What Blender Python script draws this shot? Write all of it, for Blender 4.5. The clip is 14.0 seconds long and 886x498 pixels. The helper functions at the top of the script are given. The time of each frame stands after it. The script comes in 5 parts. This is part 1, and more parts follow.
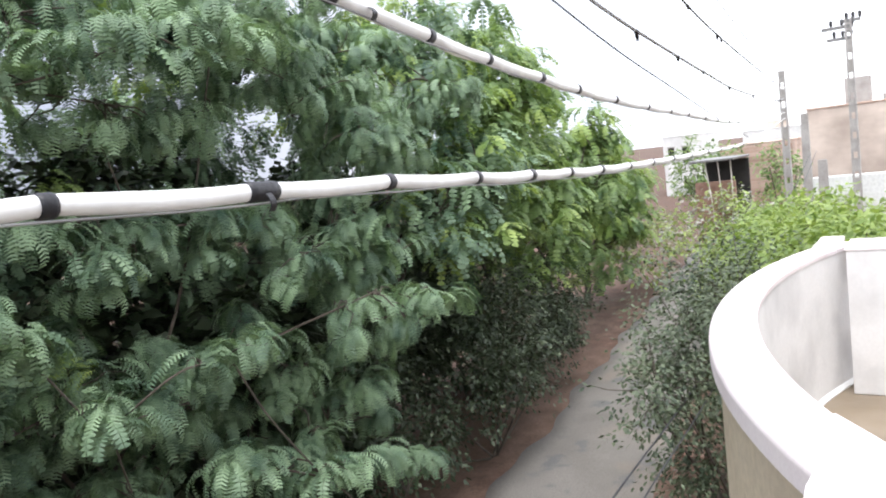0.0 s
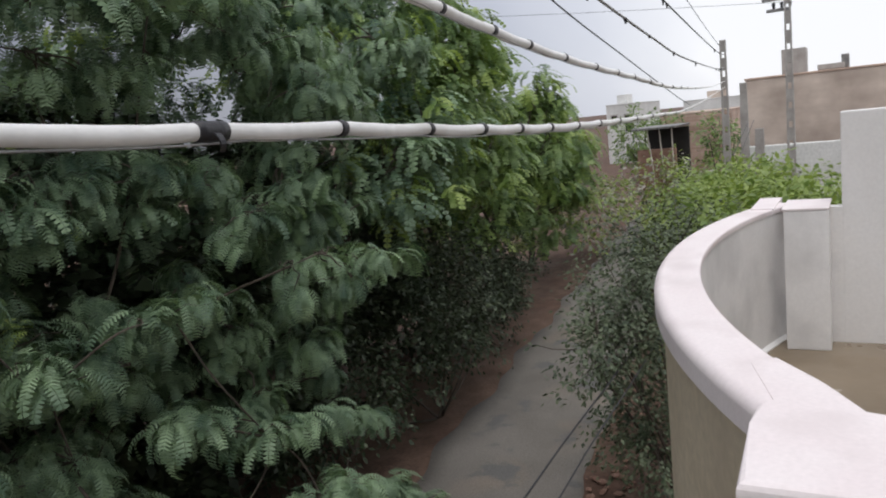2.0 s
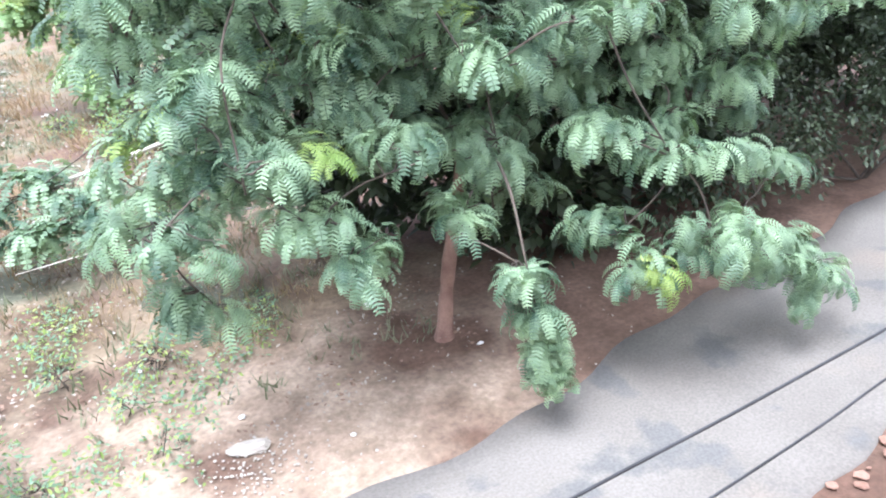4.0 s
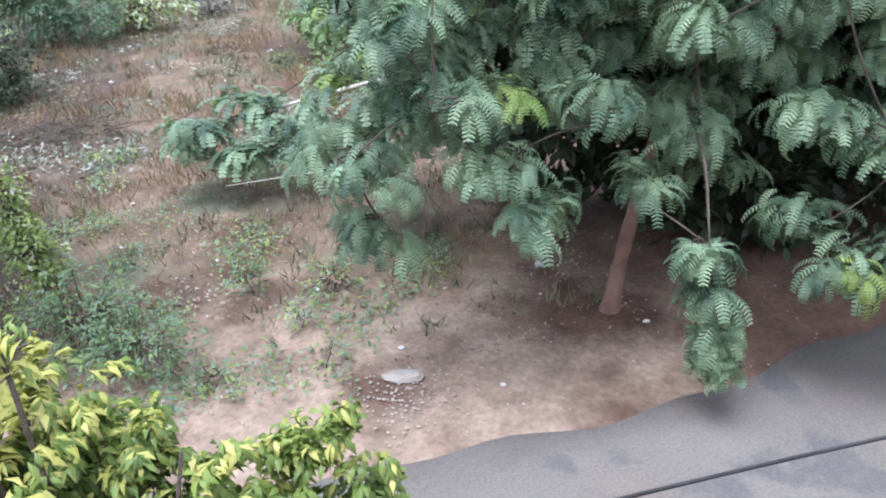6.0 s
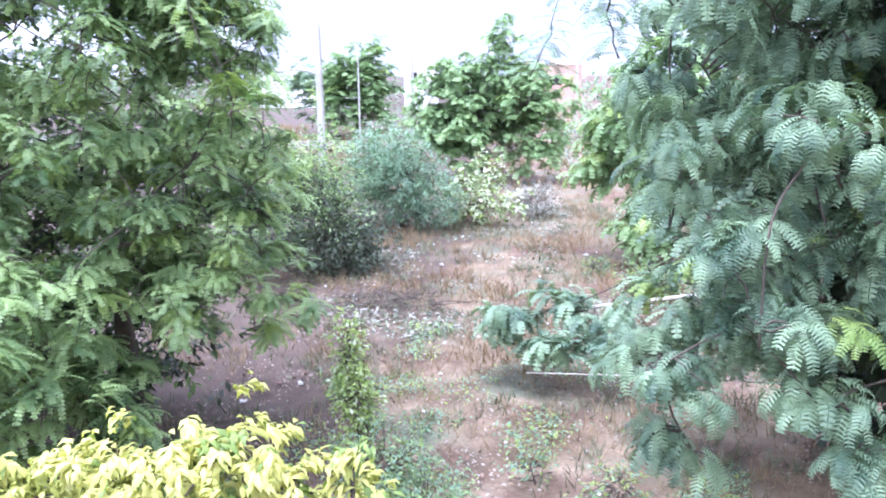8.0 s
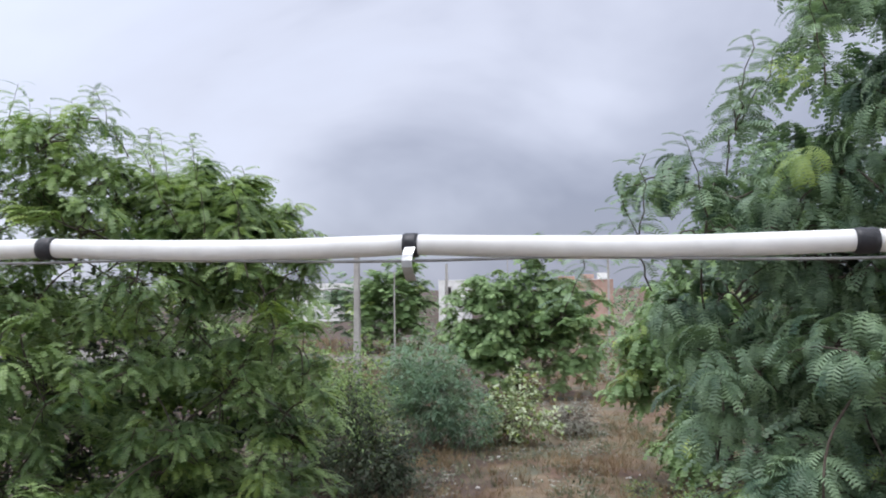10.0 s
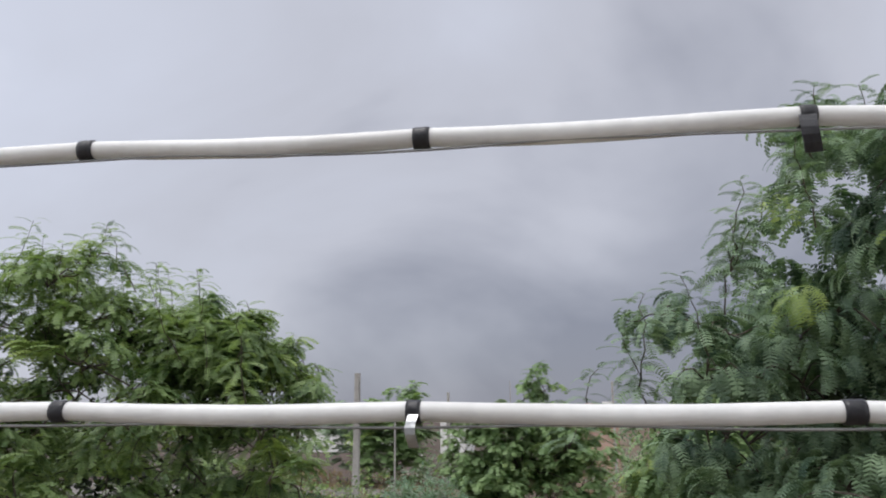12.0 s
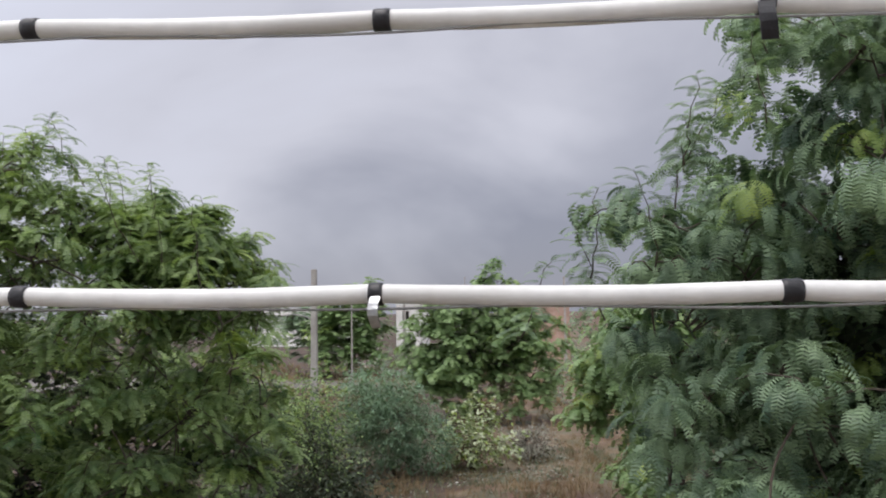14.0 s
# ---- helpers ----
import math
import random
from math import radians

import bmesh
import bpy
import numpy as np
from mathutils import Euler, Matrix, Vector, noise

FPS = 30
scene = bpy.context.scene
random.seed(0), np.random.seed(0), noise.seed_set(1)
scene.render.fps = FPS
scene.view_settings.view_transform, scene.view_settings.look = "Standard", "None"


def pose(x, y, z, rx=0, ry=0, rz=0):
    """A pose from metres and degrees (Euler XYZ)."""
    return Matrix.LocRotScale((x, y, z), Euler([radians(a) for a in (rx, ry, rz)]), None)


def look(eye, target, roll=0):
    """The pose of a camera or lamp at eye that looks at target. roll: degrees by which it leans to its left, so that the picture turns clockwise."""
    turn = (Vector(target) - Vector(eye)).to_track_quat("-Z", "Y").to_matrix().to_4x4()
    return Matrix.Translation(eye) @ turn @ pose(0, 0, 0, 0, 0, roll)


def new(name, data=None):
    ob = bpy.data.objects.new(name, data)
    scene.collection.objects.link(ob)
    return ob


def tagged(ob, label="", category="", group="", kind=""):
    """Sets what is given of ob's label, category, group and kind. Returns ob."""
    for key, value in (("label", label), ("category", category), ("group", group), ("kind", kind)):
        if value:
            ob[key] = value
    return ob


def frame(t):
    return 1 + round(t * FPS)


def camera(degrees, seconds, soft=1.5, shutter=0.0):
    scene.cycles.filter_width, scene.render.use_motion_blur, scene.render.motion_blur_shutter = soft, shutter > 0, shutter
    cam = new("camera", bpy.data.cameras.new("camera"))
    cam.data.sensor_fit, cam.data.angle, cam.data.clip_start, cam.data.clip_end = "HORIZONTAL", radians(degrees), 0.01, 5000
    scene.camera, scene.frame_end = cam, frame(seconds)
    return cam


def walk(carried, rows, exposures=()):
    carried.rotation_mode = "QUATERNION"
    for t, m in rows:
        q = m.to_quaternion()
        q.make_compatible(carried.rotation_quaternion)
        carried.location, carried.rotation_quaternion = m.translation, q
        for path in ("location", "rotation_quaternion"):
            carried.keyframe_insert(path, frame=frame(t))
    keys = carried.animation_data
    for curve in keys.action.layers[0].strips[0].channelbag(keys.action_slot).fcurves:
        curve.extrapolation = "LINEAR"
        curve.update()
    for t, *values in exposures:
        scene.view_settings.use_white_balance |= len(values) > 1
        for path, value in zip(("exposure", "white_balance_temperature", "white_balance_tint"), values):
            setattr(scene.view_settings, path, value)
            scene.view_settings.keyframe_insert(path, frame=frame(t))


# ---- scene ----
cam = camera(60.57, 14.0, soft=2.0)
PATH = [
    (0, pose(0.111, 0.509, 5.260, 84.08, 6.62, -57.43)),
    (0.5, pose(0.142, 0.460, 5.278, 85.52, 8.78, -63.88)),
    (1, pose(0.179, 0.459, 5.294, 85.69, 7.83, -68.73)),
    (1.5, pose(0.166, 0.460, 5.265, 84.33, 7.09, -69.18)),
    (2, pose(0.102, 0.544, 5.203, 81.08, 5.80, -61.55)),
    (2.5, pose(0.003, 0.669, 5.140, 78.41, 4.28, -50.97)),
    (3, pose(0.022, 0.736, 5.140, 77.41, 3.35, -43.89)),
    (3.5, pose(0.100, 0.679, 5.204, 70.12, 3.94, -35.28)),
    (4, pose(0.110, 0.678, 5.190, 62.35, 3.81, -30.01)),
    (6.5, pose(0.053, 0.533, 4.992, 61.59, 1.36, -7.22)),
    (7, pose(-0.028, 0.469, 5.000, 68.79, 1.13, 1.05)),
    (7.5, pose(-0.117, 0.396, 5.017, 73.80, 0.95, 6.61)),
    (8, pose(-0.107, 0.335, 5.033, 77.07, 0.39, 9.63)),
    (8.5, pose(-0.138, 0.366, 5.024, 81.47, -0.08, 10.73)),
    (9, pose(-0.133, 0.341, 5.081, 85.56, 0.83, 11.77)),
    (11.5, pose(-0.121, 0.227, 5.251, 100.73, 0.30, 12.24)),
    (12, pose(-0.108, 0.196, 5.275, 102.51, 0.51, 12.26)),
    (12.5, pose(-0.105, 0.161, 5.302, 105.35, 0.84, 11.82)),
    (13, pose(-0.105, 0.153, 5.285, 100.19, 2.11, 10.97)),
    (13.5, pose(-0.113, 0.172, 5.248, 95.91, 1.88, 7.46)),
    (14, pose(-0.117, 0.173, 5.243, 94.74, 0.95, 8.94)),
]

# ---- light ----
EXPO = [(0.0, 1.2, 6150, 12), (0.5, 0.42, 6200, 12), (1.0, -0.02, 6200, 11), (1.5, -0.2, 6200, 11), (2.0, -0.12, 6300, 12), (2.5, 1.08, 6200, 12),
        (3.0, 2.0, 5900, 15), (3.5, 2.82, 5700, 22), (4.0, 2.4, 5600, 14), (6.5, 1.5, 5450, 18), (7.0, 1.95, 5150, 14), (7.5, 2.2, 5100, 18),
        (8.0, 2.25, 5200, 24), (8.5, 1.97, 5250, 21), (9.0, 1.42, 5550, 17), (11.5, 0.2, 6250, 12), (12.0, 0.15, 6300, 12), (12.5, 0.0, 6300, 12),
        (13.0, -0.08, 6350, 13), (13.5, 0.25, 6400, 14), (14.0, 0.32, 6400, 14)]
walk(cam, PATH, EXPO)


def make_world():
    """Overcast sky: a weak clear sky under drifting grey cloud, darkest over the open plot."""
    w = bpy.data.worlds.new("overcast_sky")
    scene.world = w
    w.use_nodes = True
    nt = w.node_tree
    nt.nodes.clear()
    N, L = nt.nodes.new, nt.links.new
    out, bg = N("ShaderNodeOutputWorld"), N("ShaderNodeBackground")
    sky = N("ShaderNodeTexSky")
    sky.sky_type, sky.sun_disc = "NISHITA", False
    sky.sun_elevation, sky.sun_rotation = radians(74), radians(240)
    tc, mp = N("ShaderNodeTexCoord"), N("ShaderNodeMapping")
    mp.inputs["Scale"].default_value = (1.0, 1.0, 1.7)
    L(tc.outputs["Generated"], mp.inputs["Vector"])
    big, small = N("ShaderNodeTexNoise"), N("ShaderNodeTexNoise")
    big.inputs["Scale"].default_value, big.inputs["Detail"].default_value = 1.7, 5
    big.inputs["Distortion"].default_value = 0.5
    small.inputs["Scale"].default_value, small.inputs["Detail"].default_value = 3.4, 6
    L(mp.outputs[0], big.inputs["Vector"]), L(mp.outputs[0], small.inputs["Vector"])
    dot = N("ShaderNodeVectorMath")
    dot.operation = "DOT_PRODUCT"
    dot.inputs[1].default_value = Vector((0.10, 0.98, -0.14)).normalized()
    L(tc.outputs["Generated"], dot.inputs[0])
    m1, m2, m3 = N("ShaderNodeMath"), N("ShaderNodeMath"), N("ShaderNodeMath")
    for m in (m1, m2, m3):
        m.operation = "MULTIPLY_ADD"
    L(dot.outputs["Value"], m1.inputs[0])
    m1.inputs[1].default_value, m1.inputs[2].default_value = -1.05, 0.70
    L(big.outputs["Fac"], m2.inputs[0]), L(m1.outputs[0], m2.inputs[2])
    m2.inputs[1].default_value = 0.72
    L(small.outputs["Fac"], m3.inputs[0]), L(m2.outputs[0], m3.inputs[2])
    m3.inputs[1].default_value = 0.16
    ramp = N("ShaderNodeValToRGB")
    e = ramp.color_ramp.elements
    e[0].position, e[0].color = 0.14, (0.25, 0.26, 0.305, 1)
    e[1].position, e[1].color = 1.0, (1.14, 1.14, 1.14, 1)
    k = ramp.color_ramp.elements.new(0.36)
    k.color = (0.52, 0.53, 0.575, 1)
    ramp.color_ramp.elements.new(0.62).color = (0.62, 0.645, 0.715, 1)
    ramp.color_ramp.elements.new(0.82).color = (0.82, 0.84, 0.895, 1)
    L(m3.outputs[0], ramp.inputs[0])
    dim, mix = N("ShaderNodeVectorMath"), N("ShaderNodeMixRGB")
    dim.operation = "SCALE"
    dim.inputs["Scale"].default_value = 0.08
    L(sky.outputs[0], dim.inputs[0])
    mix.inputs[0].default_value = 0.9
    L(dim.outputs[0], mix.inputs[1]), L(ramp.outputs[0], mix.inputs[2])
    L(mix.outputs[0], bg.inputs["Color"])
    bg.inputs["Strength"].default_value = 1.0
    L(bg.outputs[0], out.inputs["Surface"])


make_world()
sun = new("sun", bpy.data.lights.new("sun", "SUN"))
sun.data.energy, sun.data.angle, sun.data.color = 1.5, radians(28), (1.0, 0.97, 0.92)
sun.matrix_world = look((-9, -5, 36), (0, 0, 0))

# ---- materials ----


def nodes_of(name):
    m = bpy.data.materials.new(name)
    m.use_nodes = True
    nt = m.node_tree
    return m, nt, nt.nodes["Principled BSDF"], nt.nodes.new, nt.links.new


def noise_tex(nt, scale, detail=4, coords="Object"):
    tc, n = nt.nodes.new("ShaderNodeTexCoord"), nt.nodes.new("ShaderNodeTexNoise")
    n.inputs["Scale"].default_value, n.inputs["Detail"].default_value = scale, detail
    nt.links.new(tc.outputs[coords], n.inputs["Vector"])
    return n


def ramp_of(nt, fac, stops):
    r = nt.nodes.new("ShaderNodeValToRGB")
    el = r.color_ramp.elements
    el[0].position, el[0].color = stops[0][0], (*stops[0][1], 1)
    el[1].position, el[1].color = stops[-1][0], (*stops[-1][1], 1)
    for p, c in stops[1:-1]:
        el.new(p).color = (*c, 1)
    nt.links.new(fac, r.inputs[0])
    return r


def mixed(nt, fac, a, b, kind="MIX"):
    m = nt.nodes.new("ShaderNodeMixRGB")
    m.blend_type = kind
    for s, v in ((m.inputs[0], fac), (m.inputs[1], a), (m.inputs[2], b)):
        if isinstance(v, (int, float)):
            s.default_value = v
        elif isinstance(v, tuple):
            s.default_value = (*v, 1)
        else:
            nt.links.new(v, s)
    return m.outputs[0]


def bumped(nt, bsdf, height, strength, distance):
    b = nt.nodes.new("ShaderNodeBump")
    b.inputs["Strength"].default_value, b.inputs["Distance"].default_value = strength, distance
    nt.links.new(height, b.inputs["Height"])
    nt.links.new(b.outputs[0], bsdf.inputs["Normal"])


def surface(name, c1, c2, scale=3.0, fine=40.0, rough=0.8, bump=0.4, dist=0.01, metal=0.0, stain=None, coords="Object", grain=1.0):
    """Two-scale mottled surface: broad change between c1 and c2, fine grain, relief, and optional stains."""
    m, nt, b, N, L = nodes_of(name)
    n1, n2 = noise_tex(nt, scale, 5, coords), noise_tex(nt, fine, 6, coords)
    col = ramp_of(nt, n1.outputs["Fac"], [(0.3, c1), (0.7, c2)]).outputs[0]
    g = ramp_of(nt, n2.outputs["Fac"], [(0.25, (1 - 0.16 * grain,) * 3), (0.75, (1 + 0.08 * grain,) * 3)]).outputs[0]
    col = mixed(nt, 1.0, col, g, "MULTIPLY")
    if stain:
        n3 = noise_tex(nt, stain[1], 6, coords)
        f = ramp_of(nt, n3.outputs["Fac"], [(0.50, (0, 0, 0)), (0.74, (1, 1, 1))]).outputs[0]
        col = mixed(nt, f, col, stain[0])
    L(col, b.inputs["Base Color"])
    b.inputs["Roughness"].default_value, b.inputs["Metallic"].default_value = rough, metal
    bumped(nt, b, n2.outputs["Fac"], bump, dist)
    return m


def leaf_material(name, dark, light, rough=0.5, clear=0.24):
    """Leaf: colour changes from leaf to leaf and over the crown; light passes partly through."""
    m, nt, b, N, L = nodes_of(name)
    geo = N("ShaderNodeNewGeometry")
    n = noise_tex(nt, 1.5, 4)
    f = N("ShaderNodeMath")
    f.operation = "MULTIPLY_ADD"
    L(geo.outputs["Random Per Island"], f.inputs[0])
    f.inputs[1].default_value = 0.42
    half = N("ShaderNodeMath")
    half.operation = "MULTIPLY_ADD"
    L(n.outputs["Fac"], half.inputs[0])
    half.inputs[1].default_value, half.inputs[2].default_value = 1.5, -0.46
    L(half.outputs[0], f.inputs[2])
    col = ramp_of(nt, f.outputs[0], [(0.15, dark), (0.85, light)]).outputs[0]
    L(col, b.inputs["Base Color"])
    b.inputs["Roughness"].default_value = rough
    b.inputs["Specular IOR Level"].default_value = 0.35
    tr, mx = N("ShaderNodeBsdfTranslucent"), N("ShaderNodeMixShader")
    L(mixed(nt, 1.0, col, (1.25, 1.3, 0.7), "MULTIPLY"), tr.inputs["Color"])
    mx.inputs[0].default_value = clear
    L(b.outputs[0], mx.inputs[1]), L(tr.outputs[0], mx.inputs[2])
    L(mx.outputs[0], nt.nodes["Material Output"].inputs["Surface"])
    return m


LEAF = leaf_material("feather_leaf", (0.05, 0.098, 0.066), (0.31, 0.425, 0.265), clear=0.25)
LEAF_YOUNG = leaf_material("feather_leaf_young", (0.15, 0.24, 0.065), (0.37, 0.46, 0.15), clear=0.3)
LEAF_LEFT = leaf_material("fresh_feather_leaf", (0.055, 0.11, 0.042), (0.33, 0.44, 0.19), clear=0.36)
LEAF_BLUE = leaf_material("blue_green_leaf", (0.09, 0.165, 0.105), (0.23, 0.34, 0.22))
# understorey shade is put into this near-black leaf colour
LEAF_SHADE_DARK = leaf_material("small_leaf_shade_dark", (0.018, 0.030, 0.014), (0.062, 0.082, 0.044), clear=0.1)
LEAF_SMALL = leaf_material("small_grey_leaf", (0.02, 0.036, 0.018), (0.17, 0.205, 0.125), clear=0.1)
LEAF_HEDGE = leaf_material("hedge_leaf", (0.12, 0.19, 0.055), (0.34, 0.42, 0.13), clear=0.3)
LEAF_FIELD = leaf_material("field_tree_leaf", (0.12, 0.20, 0.08), (0.30, 0.42, 0.20), clear=0.3)
LEAF_BROAD = leaf_material("broad_leaf", (0.05, 0.10, 0.022), (0.22, 0.30, 0.07), rough=0.42)
LEAF_GOLD = leaf_material("broad_leaf_young", (0.27, 0.31, 0.055), (0.56, 0.54, 0.17), rough=0.42)
LEAF_PALE = leaf_material("pale_weed_leaf", (0.28, 0.35, 0.19), (0.52, 0.57, 0.41), clear=0.2)
BARK = surface("bark", (0.05, 0.04, 0.032), (0.12, 0.095, 0.075), 4, 35, 0.9, 0.8, 0.02)
BARK_RED = surface("bark_reddish", (0.15, 0.082, 0.064), (0.26, 0.16, 0.125), 4, 35, 0.9, 0.8, 0.02)
BARK_PALE = surface("bark_bare_pale", (0.42, 0.37, 0.31), (0.60, 0.56, 0.50), 6, 50, 0.85, 0.5, 0.01)
WRAP = surface("white_wrap", (0.83, 0.83, 0.82), (0.90, 0.90, 0.89), 3, 18, 0.45, 0.35, 0.004, stain=((0.66, 0.65, 0.63), 2.2), grain=0.6)
TAPE = surface("black_tape", (0.012, 0.012, 0.016), (0.03, 0.03, 0.036), 20, 90, 0.42, 0.5, 0.003)
WIRE = surface("black_wire", (0.015, 0.015, 0.017), (0.04, 0.04, 0.045), 6, 60, 0.55, 0.3, 0.002)
WIRE_GREY = surface("grey_wire", (0.22, 0.22, 0.22), (0.38, 0.38, 0.38), 6, 60, 0.55, 0.3, 0.002)
FOIL = surface("silver_foil", (0.36, 0.37, 0.38), (0.62, 0.63, 0.64), 8, 60, 0.3, 0.6, 0.004, metal=0.8)
PAINT_PINK = surface("cap_paint", (0.80, 0.71, 0.715), (0.86, 0.79, 0.79), 2.5, 60, 0.55, 0.25, 0.003, stain=((0.70, 0.62, 0.62), 3.2), grain=0.35)
PAINT_CREAM = surface("cream_paint", (0.52, 0.43, 0.30), (0.64, 0.55, 0.42), 1.6, 24, 0.75, 0.4, 0.008, stain=((0.44, 0.36, 0.27), 1.3))
PAINT_GREY = surface("plaster_whitewash", (0.76, 0.745, 0.73), (0.85, 0.835, 0.82), 0.8, 45, 0.8, 0.08, 0.002, stain=((0.52, 0.51, 0.50), 1.3), grain=0.3)
CONCRETE_POLE = surface("pole_concrete", (0.32, 0.30, 0.28), (0.45, 0.43, 0.41), 2, 22, 0.85, 0.4, 0.01)
TANK_BLUE = surface("blue_plastic", (0.03, 0.16, 0.34), (0.05, 0.22, 0.42), 3, 30, 0.4, 0.15, 0.004)
WHITEWALL = surface("white_house_paint", (0.62, 0.62, 0.60), (0.78, 0.78, 0.76), 0.8, 9, 0.8, 0.2, 0.02)
DARK = surface("dark_opening", (0.012, 0.011, 0.010), (0.03, 0.027, 0.025), 2, 12, 0.9, 0.2, 0.01)
METAL = surface("weathered_steel", (0.16, 0.16, 0.16), (0.3, 0.29, 0.28), 5, 40, 0.5, 0.3, 0.004, metal=0.7)
STONE = surface("rubble_stone", (0.26, 0.225, 0.19), (0.42, 0.385, 0.34), 3, 20, 0.9, 0.5, 0.02)
LITTER_WHITE = surface("pale_litter", (0.55, 0.53, 0.50), (0.78, 0.77, 0.75), 5, 30, 0.8, 0.4, 0.01)
RUBBLE_RED = surface("broken_brick", (0.20, 0.11, 0.08), (0.34, 0.21, 0.16), 3, 25, 0.9, 0.5, 0.01)
STRAW = surface("dry_grass", (0.17, 0.122, 0.06), (0.34, 0.26, 0.14), 0.7, 6, 0.8, 0.1, 0.004)
WEED = surface("grey_weed", (0.09, 0.11, 0.055), (0.22, 0.24, 0.15), 0.9, 7, 0.8, 0.1, 0.004)
GREY_SHRUB = leaf_material("grey_dry_shrub", (0.20, 0.20, 0.175), (0.38, 0.37, 0.33), clear=0.15)


def ground_material():
    """Bare brown soil near the lane, dry straw and weeds further out, dark litter patches, tree shade in the mulch and
    mould tones.
    """
    m, nt, b, N, L = nodes_of("dry_ground")
    soil = ramp_of(nt, noise_tex(nt, 1.1, 6).outputs["Fac"], [(0.3, (0.28, 0.205, 0.152)), (0.7, (0.39, 0.305, 0.235))]).outputs[0]
    straw = ramp_of(nt, noise_tex(nt, 0.8, 6).outputs["Fac"], [(0.3, (0.125, 0.084, 0.052)), (0.5, (0.19, 0.138, 0.09)), (0.7, (0.26, 0.205, 0.14))]).outputs[0]
    weed = mixed(nt, ramp_of(nt, noise_tex(nt, 0.55, 5).outputs["Fac"], [(0.5, (0, 0, 0)), (0.62, (1, 1, 1))]).outputs[0], straw, (0.125, 0.128, 0.088))
    tc, sep = N("ShaderNodeTexCoord"), N("ShaderNodeSeparateXYZ")
    L(tc.outputs["Object"], sep.inputs[0])
    wob = noise_tex(nt, 0.6, 4)
    a = N("ShaderNodeMath")
    a.operation = "MULTIPLY_ADD"
    L(wob.outputs["Fac"], a.inputs[0])
    a.inputs[1].default_value = 3.0
    L(sep.outputs["Y"], a.inputs[2])
    f = ramp_of(nt, a.outputs[0], [(0.0, (0, 0, 0)), (1.0, (1, 1, 1))])
    mr = N("ShaderNodeMapRange")
    mr.inputs["From Min"].default_value, mr.inputs["From Max"].default_value = 9.6, 10.8
    L(a.outputs[0], mr.inputs["Value"])
    L(mr.outputs[0], f.inputs[0])
    col = mixed(nt, f.outputs[0], soil, weed)
    litter = ramp_of(nt, noise_tex(nt, 0.42, 6).outputs["Fac"], [(0.51, (0, 0, 0)), (0.62, (1, 1, 1))]).outputs[0]
    col = mixed(nt, litter, col, (0.135, 0.082, 0.058))
    # dark mulch along the plot's edge, the trees' shade painted in with it
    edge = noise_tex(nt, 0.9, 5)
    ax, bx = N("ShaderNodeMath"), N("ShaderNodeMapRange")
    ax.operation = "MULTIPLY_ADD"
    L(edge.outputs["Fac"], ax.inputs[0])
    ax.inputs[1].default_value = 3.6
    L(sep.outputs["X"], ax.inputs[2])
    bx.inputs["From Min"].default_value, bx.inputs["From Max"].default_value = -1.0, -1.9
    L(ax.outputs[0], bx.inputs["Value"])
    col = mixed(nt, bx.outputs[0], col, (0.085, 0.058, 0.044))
    # reddish leaf mould on the bank, darkened to carry the lane-side trees' shade
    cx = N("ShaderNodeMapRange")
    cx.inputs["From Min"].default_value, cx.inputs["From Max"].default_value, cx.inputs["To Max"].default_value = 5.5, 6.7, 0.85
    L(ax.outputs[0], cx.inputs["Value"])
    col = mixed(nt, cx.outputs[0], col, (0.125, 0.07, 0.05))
    mid = noise_tex(nt, 2.6, 6)
    col = mixed(nt, 1.0, col, ramp_of(nt, mid.outputs["Fac"], [(0.3, (0.62, 0.60, 0.57)), (0.7, (1.08, 1.08, 1.08))]).outputs[0], "MULTIPLY")
    fine = noise_tex(nt, 16, 9)
    col = mixed(nt, 1.0, col, ramp_of(nt, fine.outputs["Fac"], [(0.3, (0.74, 0.74, 0.74)), (0.7, (1.18, 1.18, 1.18))]).outputs[0], "MULTIPLY")
    L(col, b.inputs["Base Color"])
    b.inputs["Roughness"].default_value = 0.95
    bumped(nt, b, fine.outputs["Fac"], 0.5, 0.03)
    return m


def road_material():
    """Dusty cement lane with damp stains."""
    m, nt, b, N, L = nodes_of("cement_lane")
    col = ramp_of(nt, noise_tex(nt, 0.9, 6).outputs["Fac"], [(0.3, (0.146, 0.132, 0.117)), (0.7, (0.196, 0.18, 0.162))]).outputs[0]
    dust = ramp_of(nt, noise_tex(nt, 0.5, 6).outputs["Fac"], [(0.55, (0, 0, 0)), (0.75, (1, 1, 1))]).outputs[0]
    col = mixed(nt, dust, col, (0.225, 0.185, 0.148))
    damp = ramp_of(nt, noise_tex(nt, 1.2, 7).outputs["Fac"], [(0.57, (0, 0, 0)), (0.64, (1, 1, 1))]).outputs[0]
    col = mixed(nt, damp, col, (0.125, 0.122, 0.118))
    fine = noise_tex(nt, 35, 6)
    col = mixed(nt, 1.0, col, ramp_of(nt, fine.outputs["Fac"], [(0.3, (0.8, 0.8, 0.8)), (0.7, (1.12, 1.12, 1.12))]).outputs[0], "MULTIPLY")
    L(col, b.inputs["Base Color"])
    b.inputs["Roughness"].default_value = 0.85
    bumped(nt, b, fine.outputs["Fac"], 0.4, 0.01)
    return m


